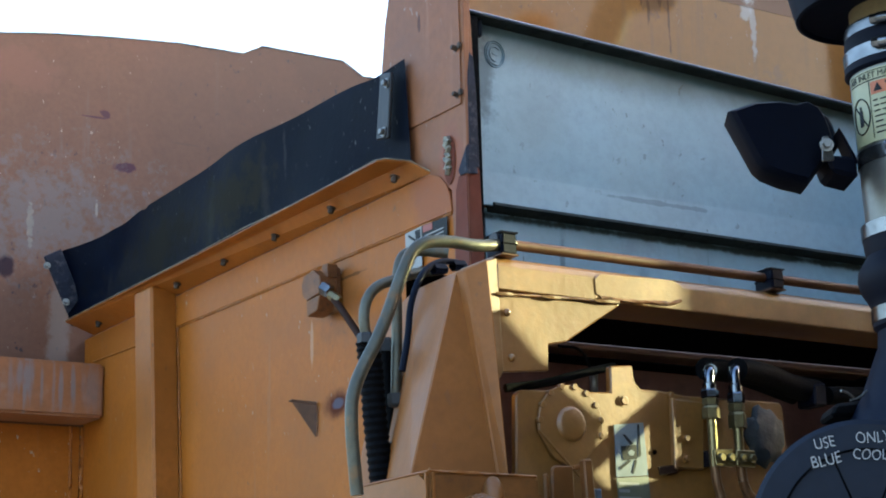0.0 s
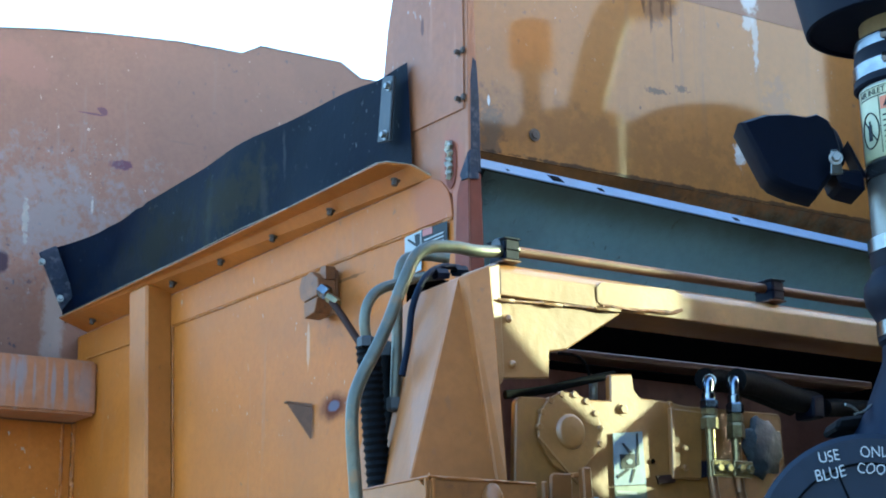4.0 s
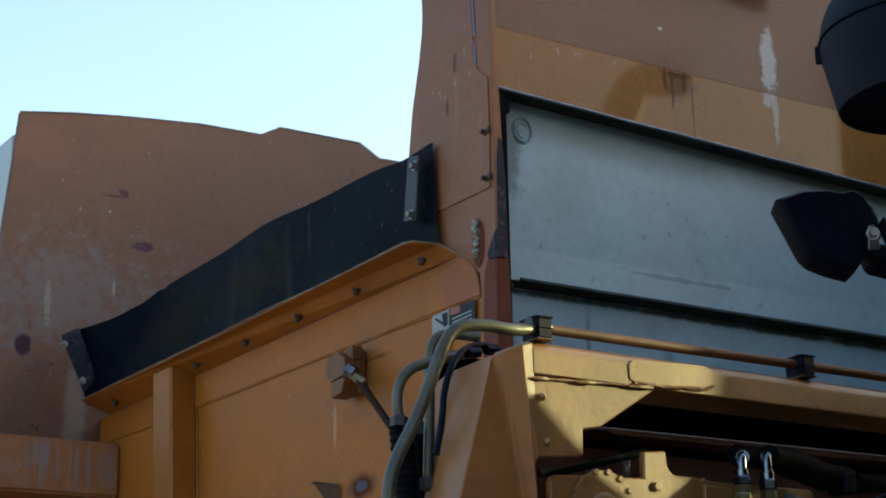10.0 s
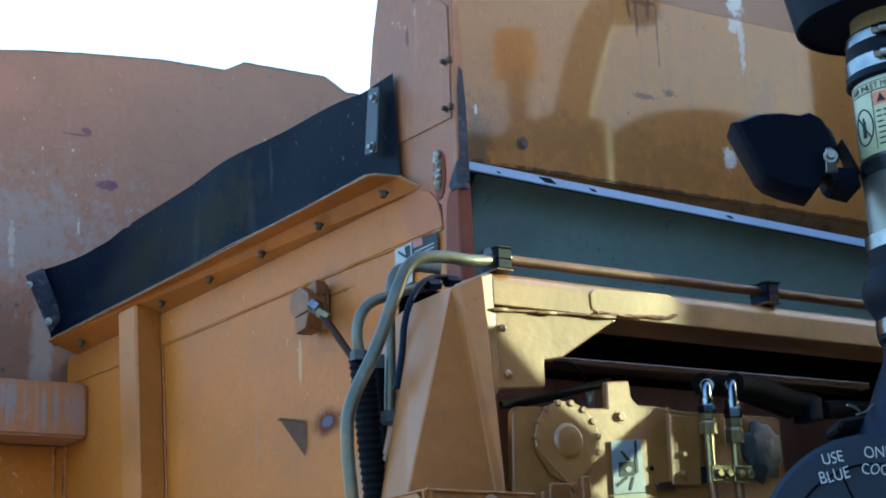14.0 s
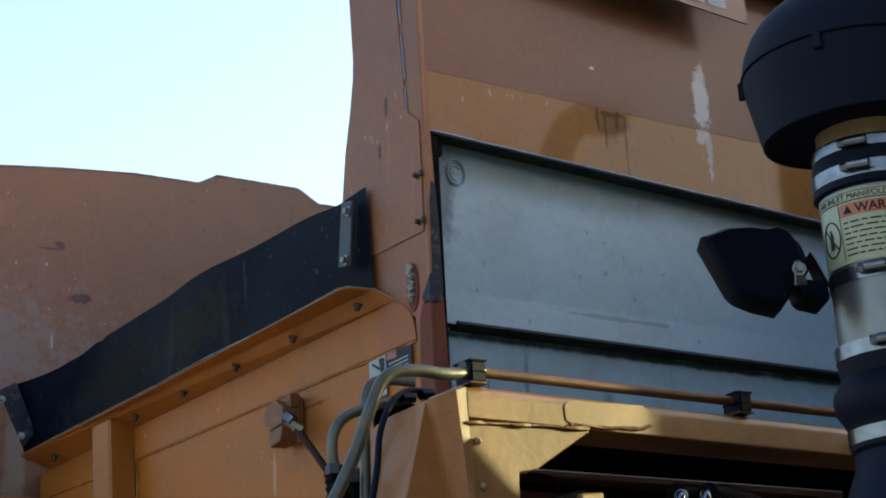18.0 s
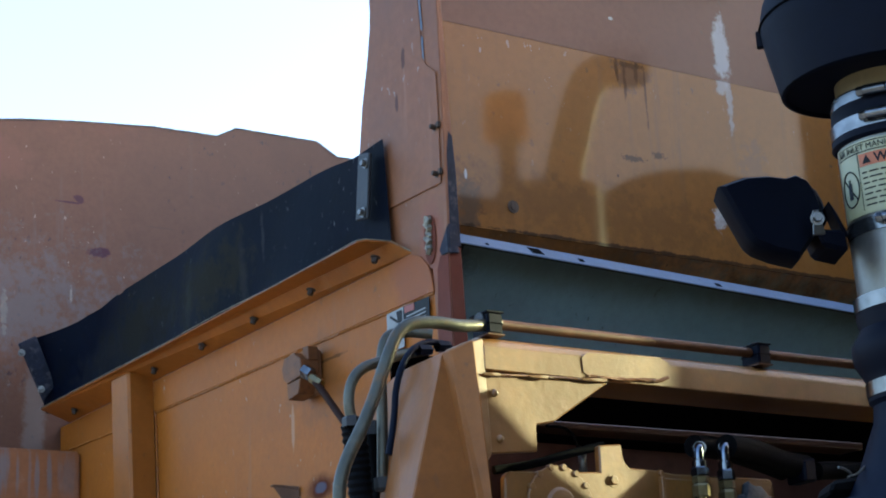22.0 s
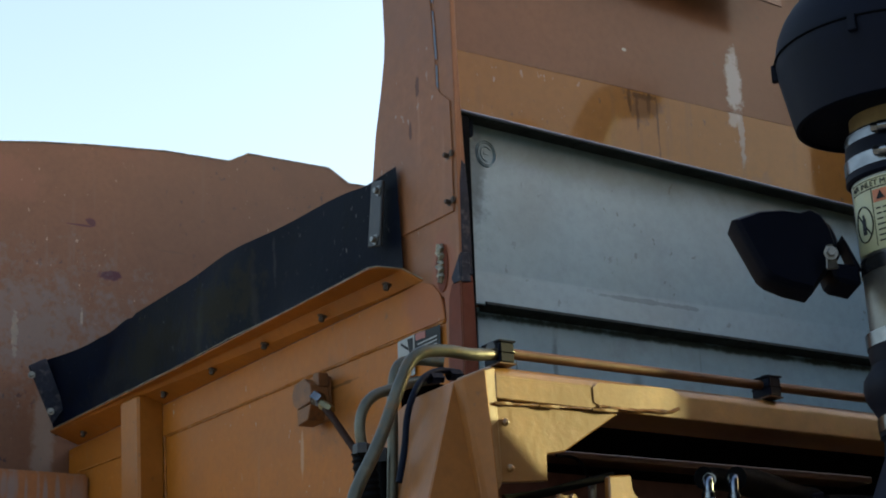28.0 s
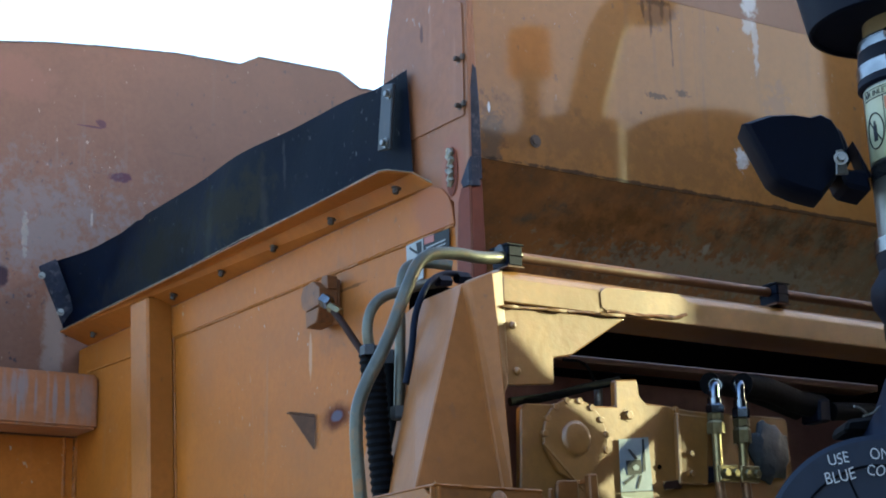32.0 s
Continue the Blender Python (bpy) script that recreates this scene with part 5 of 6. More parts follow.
# ---- valve bank ----
VY = -0.40
valve = thing("valve_bank", (0.05, VY, 1.4), "ochre painted hydraulic valve plate with notched sector and decal", "valve")
plate = part("back_plate", slab([(-0.19, -0.4, 1.99), (-0.182, -0.4, 1.997), (-0.035, -0.4, 2.003), (-0.034, -0.4, 2.039), (0.004, -0.4, 2.043), (0.007, -0.4, 2.02), (0.017, -0.4, 2.011), (0.049, -0.4, 2.011), (0.093, -0.4, 2.007), (0.268, -0.4, 2.009), (0.273, -0.4, 2.003), (0.31, VY, 1.35), (-0.216, VY, 1.35)], (0, 0.012, 0), 0.002), gold, valve)
part("left_cheek", box(-0.235, -0.217, VY - 0.004, -0.27, 1.4, 1.985, 0.003), brownplate, valve)
part("tab_bolt", hexbolt((-0.014, -0.4, 1.993), (0, -1, 0), 0.0065, 0.003, 0.0005), gold, plate)
SC = Vector((-0.109, -0.408, 1.955))
bm = slab([SC + Vector((0.052 * math.cos(a), 0, 0.052 * math.sin(a))) for a in (radians(d) for d in range(-20, 201, 11))] + [SC + Vector((-0.03, 0, -0.045)), SC + Vector((0.006, 0, -0.062))], (0, 0.006, 0), 0.001)
sector = part("sector", bm, gold, valve, "notched sector plate")
for d in range(-15, 200, 24):
    a = radians(d)
    c = SC + Vector((0.05 * math.cos(a), 0, 0.05 * math.sin(a)))
    part("tooth", rod(c + Vector((0, 0.006, 0)), c + Vector((0, -0.0018, 0)), 0.0046, 12, 0.0008), gold, sector)
part("hub", turned(SC, (0, -1, 0), [(-0.002, 0.025), (0.001, 0.023), (0.0035, 0.021), (0.0045, 0.018), (0.0047, 0.004)], 24), gold, sector, smooth=True)
part("web_edge", slab([SC + Vector((-0.055, 0, -0.008)), SC + Vector((0.008, 0, -0.066)), SC + Vector((0.008, 0, -0.07)), SC + Vector((-0.055, 0, -0.012))], (0, -0.003, 0), 0.0008), gold, sector)
decal = part("decal", slab([(-0.035, -0.402, 1.959), (0.015, -0.402, 1.965), (0.019, -0.402, 1.894), (-0.035, -0.402, 1.889)], (0, -0.0008, 0), 0), blue_decal, valve, "faded blue and white pinch-hazard decal")
part("decal_foot", slab([(-0.035, -0.402, 1.888), (0.019, -0.402, 1.893), (0.021, -0.402, 1.854), (-0.033, -0.402, 1.851)], (0, -0.0008, 0), 0), olive_decal, valve, "olive text panel of the decal")
for quad in (((-0.025, -0.403, 1.931), (0.001, -0.403, 1.934), (0.001, -0.403, 1.915), (-0.023, -0.403, 1.912)), ((-0.021, -0.403, 1.946), (-0.018, -0.403, 1.947), (-0.004, -0.403, 1.935), (-0.009, -0.403, 1.933)), ((0.004, -0.403, 1.961), (0.007, -0.403, 1.962), (0.008, -0.403, 1.92), (0.003, -0.403, 1.917)), ((-0.031, -0.403, 1.902), (-0.013, -0.403, 1.913), (-0.009, -0.403, 1.912), (-0.028, -0.403, 1.899)), ((-0.009, -0.403, 1.896), (-0.003, -0.403, 1.913), (0.001, -0.403, 1.913), (-0.006, -0.403, 1.895))):
    part("pictogram", slab(list(quad), (0, -0.0006, 0), 0), ink, decal)
part("pictogram_arrow", slab([(-0.015, -0.4038, 1.923), (-0.009, -0.4038, 1.927), (-0.003, -0.4038, 1.924), (-0.006, -0.4038, 1.919), (-0.012, -0.4038, 1.919)], (0, -0.0004, 0), 0), blue_decal, decal)
for k, wd in enumerate((0.034, 0.018, 0.036, 0.028)):
    p = Vector((-0.032, -0.403, 1.883)) + Vector((0, 0, -0.0095 * k))
    part("text_bar", slab([p, p + Vector((wd, 0, 0)), p + Vector((wd, 0, -0.004)), p + Vector((0, 0, -0.004))], (0, -0.0004, 0), 0), paper_white, decal)
part("fitting_bracket", slab([(0.066, -0.408, 2.0), (0.12, -0.408, 1.999), (0.113, -0.408, 1.905), (0.064, -0.408, 1.905)], (0, 0.0065, 0), 0.002), gold, valve, "ochre fitting bracket plate")
part("bracket_edge", slab([(0.0605, -0.411, 2.0), (0.0665, -0.411, 2.0), (0.0645, -0.411, 1.903), (0.0595, -0.411, 1.904)], (0, 0.009, 0), 0.001), gold, valve, "worn bracket edge")
# dark brown puts the ledge's shadow into its colour
part("ledge", slab([(0.032, -0.405, 1.906), (0.066, -0.405, 1.91), (0.066, -0.405, 1.899), (0.036, -0.405, 1.894)], (0, -0.003, 0), 0.001), brownplate, valve, "folded ledge")
part("hole", turned((0.033, -0.401, 1.926), (0, -1, 0), [(0, 0.0034), (0.0012, 0.0034)], 14), inside, valve)
for spot in ((0.083, -0.408, 1.946), (0.082, -0.408, 1.919), (0.067, -0.4, 2.005)):
    part("plate_bolt", hexbolt(spot, (0, -1, 0), 0.0045, 0.004, 0.001), gold, valve)
bm = bmesh.new()
bmesh.ops.create_icosphere(bm, subdivisions=3, radius=1.0)
rng = random.Random(8)
for v in bm.verts:
    k = 1 + 0.16 * math.sin(v.co.x * 7 + v.co.z * 4) * math.cos(v.co.z * 6 - v.co.x * 3) + rng.uniform(-0.02, 0.02)
    v.co = Vector((0.231, -0.402, 1.958)) + Vector((v.co.x * 0.036 * k, v.co.y * 0.012 * k, v.co.z * 0.042 * k))
part("putty_lump", bm, putty, valve, "dark putty-like lump", True)
part("black_rod", tube([(-0.172, -0.35, 2.007), (-0.114, -0.36, 2.016), (-0.064, -0.37, 2.031), (-0.011, -0.38, 2.044)], 0.006, 10, 1), blackhose, valve, "black control cable")
part("thin_cable", tube([(-0.067, -0.33, 2.076), (-0.033, -0.33, 2.077), (-0.016, -0.33, 2.06), (-0.012, -0.33, 2.016)], 0.0022, 8, 2), blackhose, valve)
part("cable_stub", rod((-0.032, -0.36, 2.042), (-0.033, -0.36, 2.006), 0.006, 10), bolt_mat, valve)
# levers below the sector
lever = thing("control_lever", (-0.152, -0.46, 1.808), "blue-grey and orange control levers under the sector", "lever")
part("slot_plate", slab([(-0.159, -0.43, 1.892), (-0.154, -0.43, 1.896), (-0.125, -0.43, 1.897), (-0.124, -0.43, 1.838), (-0.161, -0.43, 1.833)], (0, 0.006, 0), 0.002), oily_shaded_paint, lever, "upright orange plate")
part("slot_top", slab([(-0.126, -0.432, 1.897), (-0.106, -0.432, 1.901), (-0.106, -0.432, 1.893), (-0.126, -0.432, 1.891)], (0, 0.006, 0), 0.001), paint_plain, lever)
part("upright", slab([(-0.123, -0.45, 1.903), (-0.109, -0.45, 1.904), (-0.103, -0.45, 1.788), (-0.118, -0.45, 1.787)], (0, 0.012, 0), 0.002), oily_shaded_paint, lever, "orange upright bar")
part("narrow_bar", slab([(-0.179, -0.44, 1.883), (-0.171, -0.44, 1.884), (-0.168, -0.44, 1.823), (-0.177, -0.44, 1.822)], (0, 0.006, 0), 0.002), oily_shaded_paint, lever)
part("blue_arm", slab([(-0.324, -0.53, 1.812), (-0.312, -0.53, 1.82), (-0.2, -0.53, 1.822), (-0.184, -0.53, 1.814), (-0.188, -0.53, 1.807), (-0.26, -0.53, 1.805), (-0.289, -0.53, 1.79), (-0.312, -0.53, 1.8)], (0, 0.02, 0), 0.004), bluebar, lever, "blue-grey lever arm")
part("blue_upright", slab([(-0.099, -0.44, 1.867), (-0.088, -0.44, 1.868), (-0.088, -0.44, 1.801), (-0.096, -0.44, 1.799)], (0, 0.01, 0), 0.002), bluebar, lever)
part("blue_cross", slab([(-0.079, -0.43, 1.837), (-0.038, -0.43, 1.838), (-0.039, -0.43, 1.821), (-0.079, -0.43, 1.819)], (0, 0.01, 0), 0.002), bluebar, lever)
part("cheek", slab([(-0.278, -0.52, 1.775), (-0.27, -0.52, 1.792), (-0.244, -0.52, 1.804), (-0.182, -0.52, 1.807), (-0.172, -0.52, 1.767), (-0.279, -0.52, 1.723)], (0, 0.03, 0), 0.003), oily_shaded_paint, lever, "orange lever cheek")
part("cheek_hole", turned((-0.201, -0.521, 1.795), (0, -1, 0), [(0, 0.006), (0.001, 0.006)], 14), inside, lever)
sw = thing("toggle_block", (-0.025, -0.45, 1.807), "scuffed brown block with a black toggle rod", "switch")
part("block", slab([(-0.045, -0.44, 1.835), (-0.025, -0.44, 1.843), (0.003, -0.44, 1.846), (0.014, -0.44, 1.832), (0.016, -0.44, 1.78), (-0.047, -0.44, 1.778)], (0, 0.03, 0), 0.004), copper, sw)
part("toggle", rod((-0.039, -0.47, 1.838), (-0.037, -0.47, 1.783), 0.004, 10), chrome, sw)
part("toggle_boot", turned((-0.036, -0.47, 1.803), (0, 0, 1), [(-0.012, 0.012), (0.006, 0.011), (0.02, 0.006)], 14), black, sw, smooth=True)

# ---- hydraulic fittings ----
NEARER = Vector((0.0204, 0.023, 0.0054))   # from the drawing plane of the fittings to the valve plate
def fitting(x, top, bend, y, label, k=0.64):
    """An elbow on a nut, a hex and a tube that goes down through the clamp."""
    t = thing("hydraulic_fitting", (x, y, top - 0.16 * k), label, "fitting", "hydraulic fittings")
    part("elbow", tube([(x, y, top - 0.045 * k), (x, y, top - 0.012 * k), (x + 0.004, y + 0.002, top), (x + 0.014, y + 0.014, top + 0.002)], 0.0075, 14, 2), chrome, t, "bright plated elbow", True)
    part("elbow_cuff", turned((x + 0.014, y + 0.012, top + 0.001), (0.7, 0.7, 0.05), [(0, 0.0095), (0.008, 0.0095)], 16), chrome, t)
    part("swivel_nut", hexbolt((x, y, top - 0.062 * k), (0, 0, 1), 0.0125, 0.018 * k), chrome, t, "bright hex nut")
    part("upper_sleeve", rod((x, y, top - 0.046 * k), (x, y, top - 0.03 * k), 0.0098, 16, 0.001), chrome, t)
    part("brass_nut", hexbolt((x, y, top - 0.078 * k), (0, 0, 1), 0.0115, 0.015 * k), brass, t, "yellow zinc hex")
    part("lower_nut", hexbolt((x, y, top - 0.108 * k), (0, 0, 1), 0.0128, 0.028 * k), brass, t, "yellow zinc hex nut")
    part("tube", rod((x, y, top - 0.105 * k), (x, y, top - 0.135), 0.0066, 14), brass, t)
    part("bent_tube", tube(bend, 0.0066, 14, 3), tube_mat, t, "rust-brown bent tube")
    t.location += NEARER
FA, FB = (0.104, -0.44, 2.038), (0.151, -0.44, 2.043)
fitting(FA[0] - 0.001, FA[2], [(FA[0] - 0.001, -0.44, FA[2] - 0.13), (FA[0] + 0.002, -0.44, FA[2] - 0.16), (0.111, -0.44, 1.867), (0.113, -0.44, 1.837), (0.141, -0.44, 1.822), (0.177, -0.44, 1.817)], -0.44, "plated elbow fitting on a thin tube bending low")
fitting(FB[0] - 0.001, FB[2], [(FB[0] - 0.001, -0.44, FB[2] - 0.13), (FB[0] + 0.002, -0.44, FB[2] - 0.16), (0.152, -0.44, 1.889), (0.16, -0.44, 1.866), (0.179, -0.44, 1.859), (0.206, -0.44, 1.857)], -0.44, "plated elbow fitting on a tube bending away", 0.78)
tc = thing("tube_clamp", (0.118, -0.45, 1.901), "yellow zinc double tube clamp with four bolts", "clamp")
part("base", slab([(0.086, -0.43, 1.925), (0.114, -0.43, 1.928), (0.113, -0.43, 1.906), (0.089, -0.43, 1.902)], (0, 0.03, 0), 0.002), black, tc)
for q in (((0.095, -0.452, 1.925), (0.129, -0.452, 1.927), (0.13, -0.452, 1.903), (0.096, -0.452, 1.903)), ((0.134, -0.452, 1.926), (0.168, -0.452, 1.927), (0.168, -0.452, 1.904), (0.134, -0.452, 1.904))):
    pl = part("clamp_plate", slab(list(q), (0, 0.006, 0), 0.0012), brass, tc)
    for s in (0.25, 0.75):
        c = Vector(q[0]).lerp(Vector(q[1]), s).lerp(Vector(q[3]).lerp(Vector(q[2]), s), 0.5)
        part("bolt", hexbolt(c, (0, -1, 0), 0.006, 0.006, 0.001), brass, pl)
tc.location += NEARER
sl = thing("hose_sleeve", (0.327, -0.38, 2.035), "thick black sleeved hose running to a clip", "hose", "hoses")
part("sleeve", tube([(0.182, -0.41, 2.048), (0.252, -0.39, 2.05), (0.315, -0.38, 2.037), (0.36, -0.38, 2.034)], 0.0175, 14, 2), blackhose, sl)
part("second_sleeve", tube([(0.149, -0.38, 2.052), (0.214, -0.36, 2.057), (0.277, -0.35, 2.05), (0.344, -0.35, 2.034)], 0.016, 14, 2), blackhose, sl)
part("clip", slab([(0.338, -0.4, 2.04), (0.362, -0.4, 2.045), (0.362, -0.4, 2.01), (0.337, -0.4, 2.009)], (0, 0.04, 0), 0.003), black, sl)
part("hose_end", tube([(0.381, -0.38, 2.029), (0.412, -0.38, 2.032), (0.477, -0.38, 2.034)], 0.0135, 14, 1), blackhose, sl)

# ---- air intake stack ----
AX, AY = -0.109, -1.033
stack = thing("air_intake_stack", (AX, AY, 1.86), "aluminium air intake pipe with black rain cap and clamps", "air intake")
LEAN = Vector((0.01, 0.0, -0.3)).normalized() * -1
def on_axis(z):
    return Vector((AX, AY, 2.2)) + LEAN * ((z - 2.2) / LEAN.z)
def ringed(name, rows, mat, parent, label="", seg=48):
    return part(name, turned(on_axis(0.0), LEAN, [(z / LEAN.z, r) for z, r in rows], seg), mat, parent, label, True)
CR = 0.122
SEAM_Z, DOME = 2.387, 0.1
cap = ringed("rain_cap", [(2.314, CR - 0.020), (2.310, CR - 0.017), (2.311, CR - 0.0135), (2.318, CR - 0.012), (2.375, CR - 0.001), (SEAM_Z, CR)] + [(SEAM_Z + DOME * math.sin(radians(a)), CR * math.cos(radians(a))) for a in (8, 16, 25, 34, 43, 52, 61, 70, 79, 87)], black, stack, "domed black plastic rain cap")
ringed("cap_inside", [(2.3185, 0.056), (2.3185, CR - 0.0205)], inside, cap)
part("cap_seam", tube([on_axis(SEAM_Z) + Vector((math.cos(a), math.sin(a), 0)) * (CR + 0.0008) for a in (2 * math.pi * i / 64 for i in range(65))], 0.0012, 6, 0), groove, cap)
for d in (134, 206, 278, 350, 62):
    clip = part("cap_clip", box(-0.002, 0.006, -0.0045, 0.0045, -0.017, 0.002, 0.001), black, cap)
    clip.matrix_basis = Matrix.Translation(on_axis(SEAM_Z) - origin_of(cap)) @ Matrix.Rotation(radians(d), 4, "Z") @ Matrix.Translation((CR - 0.001, 0, 0))
ringed("neck_pipe", [(2.33, 0.052), (2.29, 0.0525)], tan_pipe, stack, "dull tan pipe end under the cap")
ringed("neck", [(2.296, 0.0535), (2.295, 0.058), (2.275, 0.0605), (2.25, 0.0625), (2.243, 0.0635), (2.24, 0.0605)], black, stack, "black rubber neck")
ringed("pipe", [(2.262, 0.0585), (2.03, 0.0585)], alu, stack, "brushed aluminium pipe")
ringed("lower_sleeve", [(2.075, 0.0605), (2.072, 0.063), (2.055, 0.063), (2.045, 0.0615), (2.038, 0.066), (2.03, 0.0715), (2.02, 0.073), (2.01, 0.0715), (2.0, 0.066), (1.992, 0.062), (1.97, 0.062), (1.965, 0.058)], black, stack, "black rubber sleeve with a bulge")
ringed("cone", [(1.975, 0.0575), (1.95, 0.060), (1.9, 0.082), (1.87, 0.1), (1.855, 0.11), (1.8, 0.112)], bluecone, stack, "dark blue conical duct")
def band(z, r, a_screw):
    b = ringed("hose_clamp", [(z - 0.0075, r - 0.001), (z - 0.0075, r + 0.0008), (z + 0.0075, r + 0.0008), (z + 0.0075, r - 0.001)], clamp_steel, stack, "steel worm-drive hose clamp")
    a = radians(a_screw)
    d = Vector((math.cos(a), math.sin(a), 0))
    s = Vector((-d.y, d.x, 0))
    c = on_axis(z) + d * (r + 0.004)
    part("screw_housing", rod(c - s * 0.012, c + s * 0.012, 0.0065, 12, 0.001), clamp_steel, b)
    part("screw_head", hexbolt(c - s * 0.012, -s, 0.0055, 0.007), clamp_steel, b)
    part("screw_tail", box(-0.016, 0.016, -0.001, 0.001, -0.005, 0.005, 0.0004), clamp_steel, b).matrix_basis = Matrix.Translation(c - origin_of(b) - d * 0.003) @ Matrix.Rotation(a + math.pi / 2, 4, "Z")
for z, r, a in ((2.285, 0.0588, 212), (2.258, 0.0622, 212), (2.148, 0.0592, 213), (2.07, 0.0633, 216), (1.982, 0.0622, 222)):
    band(z, r, a)
# label wrapped round the pipe
LABEL_Z = 2.157
def wrapped(z0, r=0.0592, a0=164.0):
    """Flat label coordinates (along, up) to the pipe's surface; along runs clockwise seen from above."""
    def place(u, v, w):
        a = radians(a0) + u / 0.0585
        return on_axis(z0 + v) + Vector((math.cos(a), math.sin(a), 0)) * (r + w)
    return place
def sticker(name, u0, u1, v0, v1, mat, parent, lift, label=""):
    bm, place = bmesh.new(), wrapped(LABEL_Z)
    k = max(2, int((u1 - u0) / 0.004))
    rows = [[bm.verts.new(place(u0 + (u1 - u0) * i / k, v, w)) for i in range(k + 1)] for v, w in ((v0, lift), (v1, lift), (v1, lift - 0.0006), (v0, lift - 0.0006))]
    for a, b in zip(rows, rows[1:] + rows[:1]):
        for i in range(k):
            bm.faces.new((a[i], a[i + 1], b[i + 1], b[i]))
    return part(name, bm, mat, parent, label)
lab = sticker("warning_label", -0.015, 0.125, 0.0, 0.078, cream, stack, 0.0006, "cream warning label with an orange band")
sticker("orange_band", 0.0205, 0.12, 0.05, 0.0635, orange_label, lab, 0.0011)
sticker("rule", -0.012, 0.122, 0.0655, 0.0665, ink, lab, 0.0011)
sticker("rule", -0.012, 0.122, 0.0755, 0.0763, ink, lab, 0.0011)
sticker("rule", 0.0185, 0.0195, 0.004, 0.0655, ink, lab, 0.0011)
lettering("AIR INLET MANIFOLD HEATER", 0.0088, lambda u, v, w, p=wrapped(LABEL_Z + 0.068): p(u - 0.011, v, w + 0.0012), lab, "heading", ink, depth=0.0002)
lettering("WARNING", 0.0135, lambda u, v, w, p=wrapped(LABEL_Z + 0.052): p(u + 0.038, v, w + 0.0014), lab, "warning_word", ink, depth=0.0002, bold=0.0003)
pl = wrapped(LABEL_Z)
part("hazard_triangle", slab([pl(0.0245, 0.0525, 0.0014), pl(0.0345, 0.0525, 0.0014), pl(0.0295, 0.0615, 0.0014)], pl(0.0295, 0.055, 0.0018) - pl(0.0295, 0.055, 0.0014), 0), ink, lab)
rng = random.Random(21)
for k in range(7):
    u, end = 0.0225, 0.118 if k % 3 else 0.1
    while u < end:
        w = rng.uniform(0.004, 0.014)
        sticker("text_bar", u, u + w, 0.0425 - 0.0058 * k, 0.044 - 0.0058 * k, ink, lab, 0.0011)
        u += w + rng.uniform(0.0016, 0.0028)
part("picture_ring", tube([pl(0.003 + 0.0135 * math.cos(a), 0.031 + 0.019 * math.sin(a), 0.001) for a in (2 * math.pi * i / 36 for i in range(37))], 0.0008, 6, 0), ink, lab)
part("picture_bar", tube([pl(0.003 + 0.0105 * k, 0.031 - 0.0145 * k, 0.001) for k in (-0.9, -0.45, 0, 0.45, 0.9)], 0.0008, 6, 0), ink, lab)
sticker("picture_can", 0.0, 0.006, 0.02, 0.037, ink, lab, 0.0013)
sticker("picture_can_top", 0.0015, 0.0045, 0.037, 0.0415, ink, lab, 0.0013)

# ---- black hood lamp on the stack ----
hood = thing("work_lamp", (-0.19, -0.97, 2.166), "black plastic hooded work lamp bracketed to the intake pipe", "lamp")
HW = Vector((0.545, 0.838, 0.0))
front = [(-0.336, -1, 2.173), (-0.302, -1, 2.187), (-0.267, -1, 2.194), (-0.242, -1, 2.195), (-0.226, -1, 2.201), (-0.21, -1, 2.197), (-0.2, -1, 2.185), (-0.194, -1, 2.168), (-0.205, -1, 2.144), (-0.21, -1, 2.135), (-0.233, -1, 2.11), (-0.266, -1, 2.112), (-0.292, -1, 2.117), (-0.302, -1, 2.123)]
mid = sum((Vector(p) for p in front), Vector()) / len(front)
bm = bmesh.new()
layers = []
for depth, k in ((-0.012, 0.9), (-0.006, 0.975), (0.0, 1.0), (0.04, 0.97), (0.055, 0.86)):
    layers.append([bm.verts.new(mid + (Vector(p) - mid) * k + HW * depth) for p in front])
for a, b in zip(layers, layers[1:]):
    for i in range(len(a)):
        j = (i + 1) % len(a)
        bm.faces.new((a[i], a[j], b[j], b[i]))
bm.faces.new(layers[0][::-1])
bm.faces.new(layers[-1])
part("hood", bm, black, hood, smooth=True)
part("back_shell", slab([(-0.186, -0.97, 2.209), (-0.167, -0.97, 2.207), (-0.157, -0.97, 2.192), (-0.152, -0.97, 2.17), (-0.165, -0.97, 2.165), (-0.18, -0.97, 2.19)], (0.03, 0.045, 0), 0.004), cover_mat, hood)
part("foot", slab([(-0.204, -1, 2.148), (-0.16, -1, 2.152), (-0.158, -1, 2.128), (-0.196, -1, 2.13)], (0.03, 0.05, 0), 0.004), black, hood)
part("bracket", slab([(-0.237, -1.03, 2.154), (-0.228, -1.03, 2.156), (-0.222, -1.03, 2.131), (-0.24, -1.03, 2.127)], (0.003, 0.004, 0), 0.001), bolt_mat, hood, "steel bracket plate")
part("bolt", hexbolt((-0.234, -1.032, 2.1445), -HW, 0.0048, 0.005, 0.0015), bolt_mat, hood, "steel bolt")
part("arm", slab([(-0.182, -1, 2.182), (-0.174, -1, 2.173), (-0.156, -1, 2.146), (-0.163, -1, 2.143)], (0.02, 0.03, 0), 0.002), black, hood)

